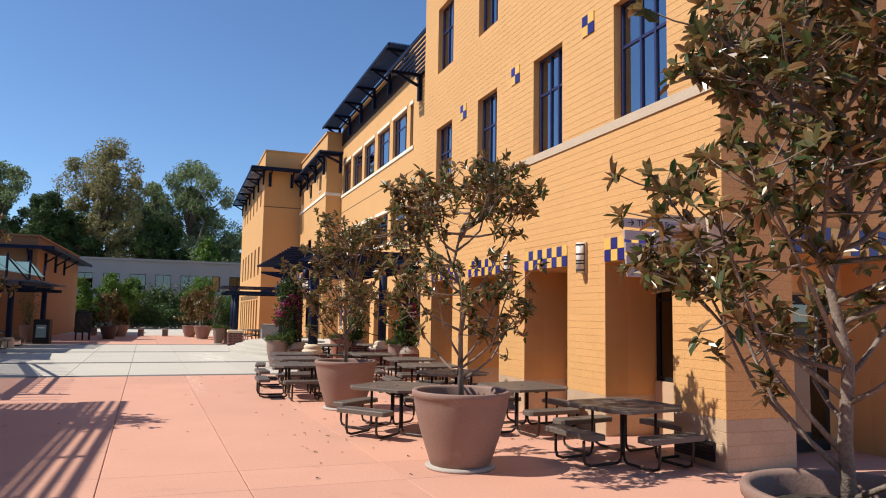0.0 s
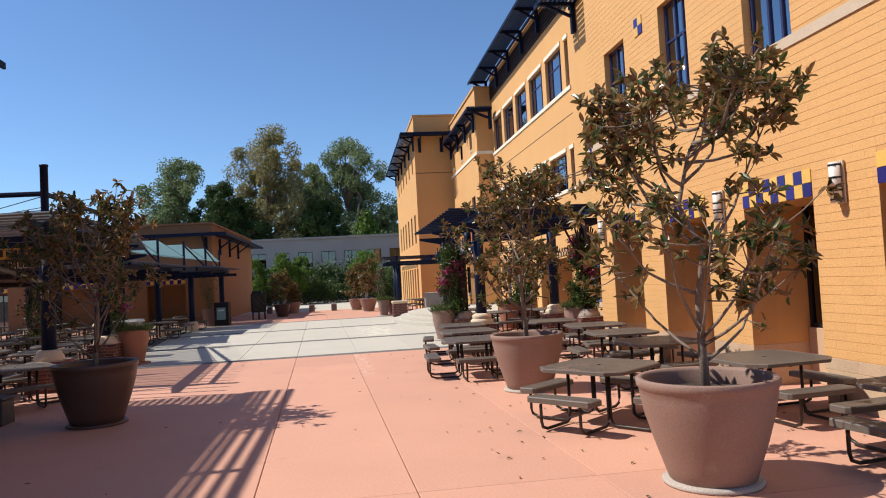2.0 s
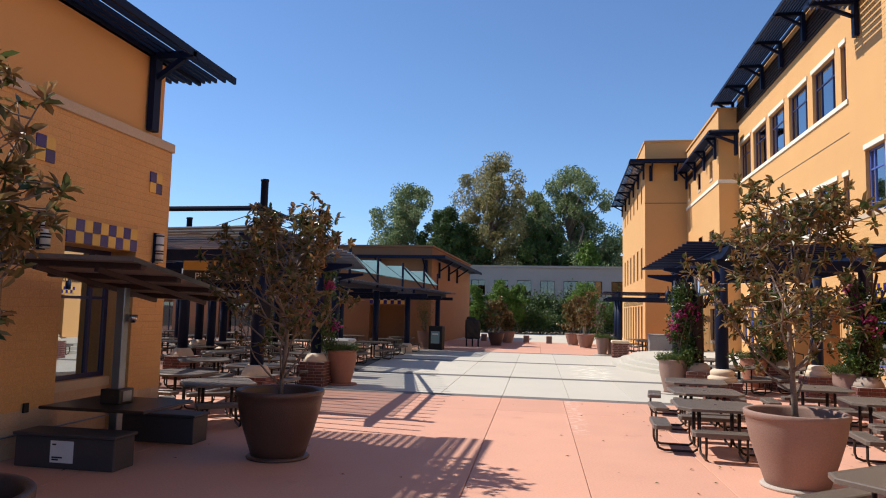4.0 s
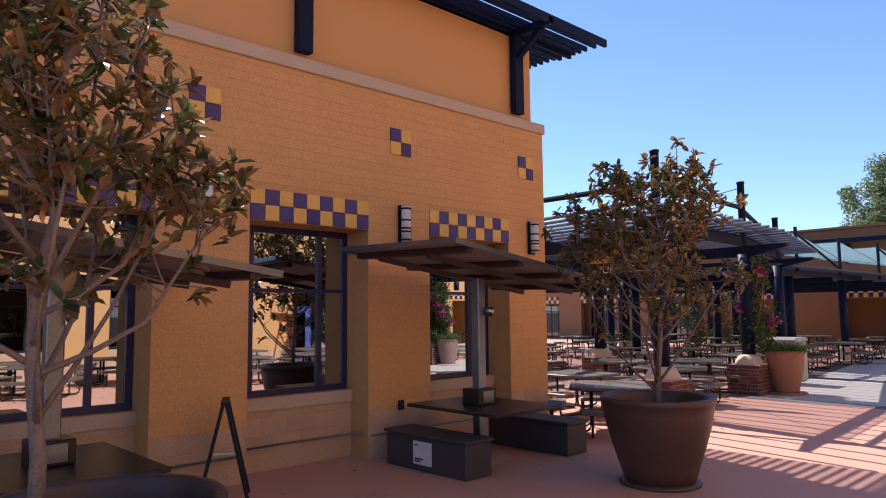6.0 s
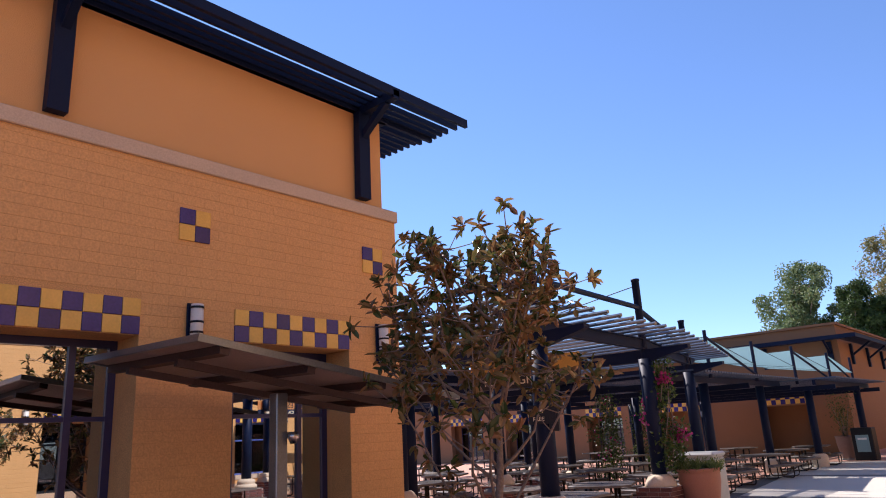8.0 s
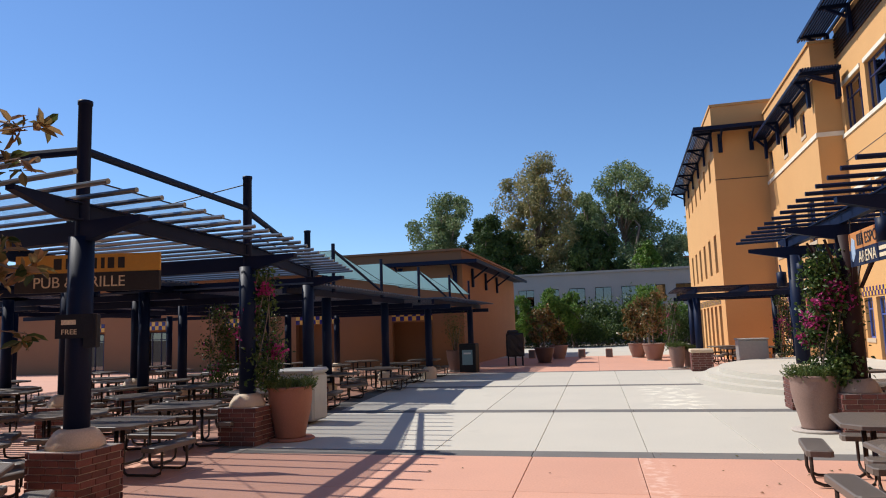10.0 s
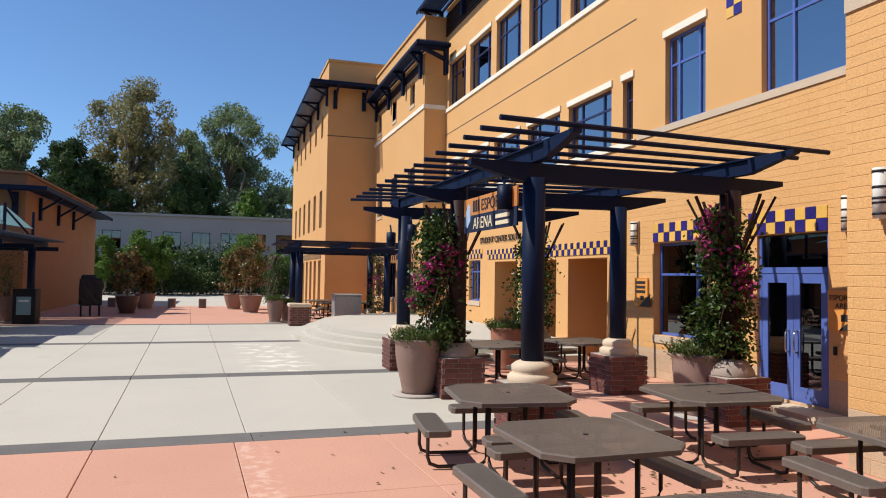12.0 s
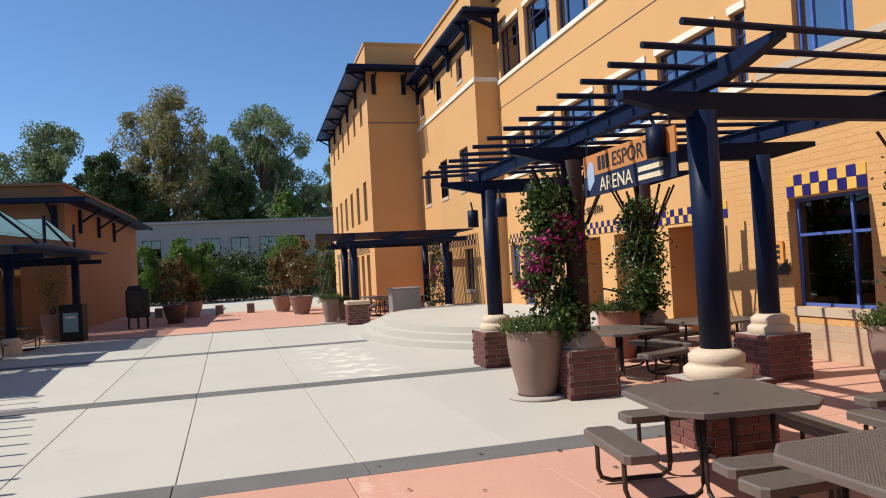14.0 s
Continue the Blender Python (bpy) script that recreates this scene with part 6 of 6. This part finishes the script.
# room walls and floor take the near-black colour for missing light
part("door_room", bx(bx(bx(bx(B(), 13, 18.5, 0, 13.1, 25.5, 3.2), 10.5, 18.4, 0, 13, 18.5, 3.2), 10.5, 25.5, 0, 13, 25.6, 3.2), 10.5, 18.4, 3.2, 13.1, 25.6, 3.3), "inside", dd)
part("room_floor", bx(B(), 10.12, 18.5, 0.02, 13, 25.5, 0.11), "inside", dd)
part("threshold", bx(B(), 9.55, 19.6, 0.001, 10.10, 22.2, 0.115, 0.01), "cream", dd)
sc = thing("card_reader", "small dark card reader beside the door", "switch")
part("body", bx(B(), 10.06, 19.86, 1.0, 10.084, 19.92, 1.13, 0.004), "black", sc)
dg = thing("wall_vent", "small dark vent in the block base", "vent")
part("frame", bx(B(), 7.955, 16.9, 0.30, 7.984, 17.35, 0.58, 0.005), "steel", dg)
bk = thing("floor_grille", "dark louvred grille at the wall foot", "vent")
part("frame", bx(B(), 7.955, 5.3, 0.10, 7.984, 6.1, 0.36), "black", bk)
for k in range(5):
    part("slat", bx(B(), 7.94, 5.32, 0.12 + k * 0.048, 7.954, 6.08, 0.14 + k * 0.048), "tube", bk)
hr = thing("handrail", "dark steel handrail on the terrace steps", "rail")
part("rail", tube(B(), [(8.6, 29.2, 0.3), (8.6, 29.2, 1.15), (8.75, 29.3, 1.25), (10.0, 29.8, 0.95), (10.0, 29.8, 0.45)], 0.025), "black", hr)

# ---- far end ----
for x, y in ((-1.55, 55.4), (0.16, 55.1), (-4.83, 56.1), (1.86, 54.8)):
    b = thing("concrete_bollard", "square brown concrete bollard with its shaded front painted dark", "bollard", "plaza bollards", pose(x, y, 0.002))
    part("body", bx(B(), -0.21, -0.21, 0, 0.21, 0.21, 0.54, 0.025), "terracotta", b)
    # dark plate paints the shade on the front face
    part("inset", bx(B(), -0.15, -0.218, 0.08, 0.15, -0.212, 0.46), "darkband", b)
ks = thing("menu_stand", "black menu stand with a pale poster", "sign stand", at=pose(-6.0, 42.3, 0.002, 0, 0, -8))
part("body", bx(B(), -0.42, -0.25, 0, 0.42, 0.25, 1.35, 0.03), "black", ks)
part("poster", bx(B(), -0.26, -0.258, 0.35, 0.26, -0.252, 1.05), "fabric", ks)
part("print_bar", bx(B(), -0.18, -0.263, 0.85, 0.18, -0.259, 0.93), "paper", ks)
cart = thing("covered_cart", "black covered cart on thin legs before the far shop", "cart", at=pose(-4.55, 47.2, 0.002, 0, 0, 12))
rng = random.Random(31)
bm = bx(B(), -0.46, -0.34, 0.50, 0.46, 0.34, 1.72, 0.05)
bmesh.ops.subdivide_edges(bm, edges=[e for e in bm.edges if e.calc_length() > 0.4], cuts=4, use_grid_fill=True)
for v in bm.verts:
    v.co += Vector((rng.uniform(-0.025, 0.025), rng.uniform(-0.025, 0.025), rng.uniform(-0.03, 0.03)))
part("cover", bm, "black", cart)
part("folded_top", bx(B(), -0.40, -0.22, 1.70, 0.20, 0.22, 1.90, 0.06), "black", cart)
for x in (-0.38, 0.0, 0.38):
    for y in (-0.28, 0.28):
        part("leg", rod(B(), (x, y, 0.0), (x, y, 0.56), 0.03), "black", cart)
wb = thing("utility_bin", "pale grey plastic bin behind the terracotta planter", "bin", at=pose(-6.0, 24.6, 0.002))
part("body", bx(B(), -0.45, -0.38, 0.06, 0.45, 0.38, 1.12, 0.05), "plastic", wb)
part("lid", bx(B(), -0.48, -0.41, 1.122, 0.48, 0.41, 1.24, 0.05), "plastic", wb)
ub = thing("utility_cabinet", "grey-green utility cabinet by the far terrace", "cabinet", at=pose(6.6, 43.0, 0.002))
part("body", bx(B(), -0.6, -0.5, 0, 0.6, 0.5, 1.15, 0.03), "farwall", ub)
part("lid", bx(B(), -0.64, -0.54, 1.152, 0.64, 0.54, 1.22, 0.02), "farwall", ub)
for i, (x, y, h, w, mat, size, lb) in enumerate(((2.7, 49.9, 3.0, 1.0, "terracotta", 0.92, "broad magnolia with russet leaves near the far wing"), (-3.25, 49.5, 2.45, 0.72, "terracotta_dark", 0.86, "narrow magnolia with brown leaves at the plaza end"),
                                                 (-2.85, 53.8, 1.5, 0.4, "terracotta", 0.86, "small magnolia behind another bowl planter"), (1.9, 53.6, 2.4, 0.8, "terracotta", 0.86, "magnolia with green and brown leaves beside the bollards"))):
    planter(x, y, mat, "terracotta bowl planter at the plaza end", s=size)
    magnolia(x, y, 0.84 * size, h, w, 60 + i, lb, 7, 250, 0.19, 0, 0.05)
planter(-6.9, 43.2, "terracotta", "terracotta planter beside the menu stand", VASE, 1.0, group="tall planters")
bush("planter_shrub", "straggly shrub in the planter by the menu stand", -6.9, 43.2, 0.9, 0.5, 0.5, 1.9, 700, 0.09, "hedge", 5)
rng = random.Random(77)
for i in range(15):
    x = -33 + i * 3.6 + rng.uniform(-0.8, 0.8)
    bush("hedge_shrub", "dense green shrub in the hedge before the grey building", x, 82 + rng.uniform(-2, 2.5), -0.03, 2.6, 1.8, rng.uniform(2.7, 4.3), 3200, 0.36, "young" if i % 5 == 1 else "hedge", 100 + i)
for i in range(16):
    x = -18 + i * 2.1
    bush("low_shrub", "low dark green shrub at the hedge foot", x, 79.3 + rng.uniform(-0.7, 0.7), -0.03, 1.7, 1.1, rng.uniform(1.9, 3.1), 2000, 0.27, "hedge", 130 + i)
for i, (x, y, h, w, m, lb) in enumerate(((-12.8, 100, 14.5, 9, "hedge", "dark broad tree filling the row"), (-1.6, 101, 14, 9, "hedge", "dark green tree low in the row"), (7.2, 104, 13, 7, "euca", "low eucalyptus beside the red wall"), (-9.3, 104, 24.5, 14.5, "euca_y", "tall eucalyptus with yellowing leaves behind the grey building"), (2.6, 104, 23.0, 14.0, "euca", "tall green eucalyptus behind the grey building"), (-22.0, 102, 20.5, 13.5, "euca", "tall eucalyptus with an open crown"),
                                        (-15.8, 99, 16.5, 9, "hedge", "dark broad tree before the eucalyptus"), (13.5, 124, 20, 9, "euca", "eucalyptus beside the far wing"), (-4.0, 112, 21, 9, "euca", "eucalyptus behind the row"), (3.9, 96, 11.5, 4.6, "young", "bright green young tree behind the grey building"))):
    big_tree(x, y, h, w, 200 + i, m, lb, n=36000, low=0.14 if i != 3 else 0.2, leaf=0.42)

for i, (x, y, h, w) in enumerate(((-8.5, 77.0, 5.0, 2.8), (-5.6, 76.8, 5.6, 3.4), (-3.6, 77.6, 5.2, 3.0), (3.2, 77.0, 5.4, 3.6))):
    big_tree(x, y, h, w, 230 + i, "young", "young green tree with a thin trunk before the hedge", "young_tree", 9000, 0.38, 0.24)

# ---- fallen leaves ----
rng = random.Random(5)
verts, faces = [], []
for k in range(500):
    x, y = (rng.gauss(6.4, 0.9), rng.gauss(17.3, 1.0)) if k >= 380 else (rng.uniform(-6, 9.5), rng.uniform(-2, 20)) if k < 110 else (rng.gauss(5.5, 1.6), rng.uniform(7, 21))
    a = rng.uniform(0, 6.283)
    add_leaf(verts, faces, Vector((x, y, 0.012)), Vector((math.cos(a), math.sin(a), 0.08)).normalized(), Vector((0, 0, 1)), rng.uniform(0.035, 0.095), rng.uniform(0.02, 0.045))
fl = leaf_mesh("fallen_leaves", verts, faces, "magnolia", None)
tagged(fl, "dry brown leaves scattered on the paving", "leaves", kind="stuff")
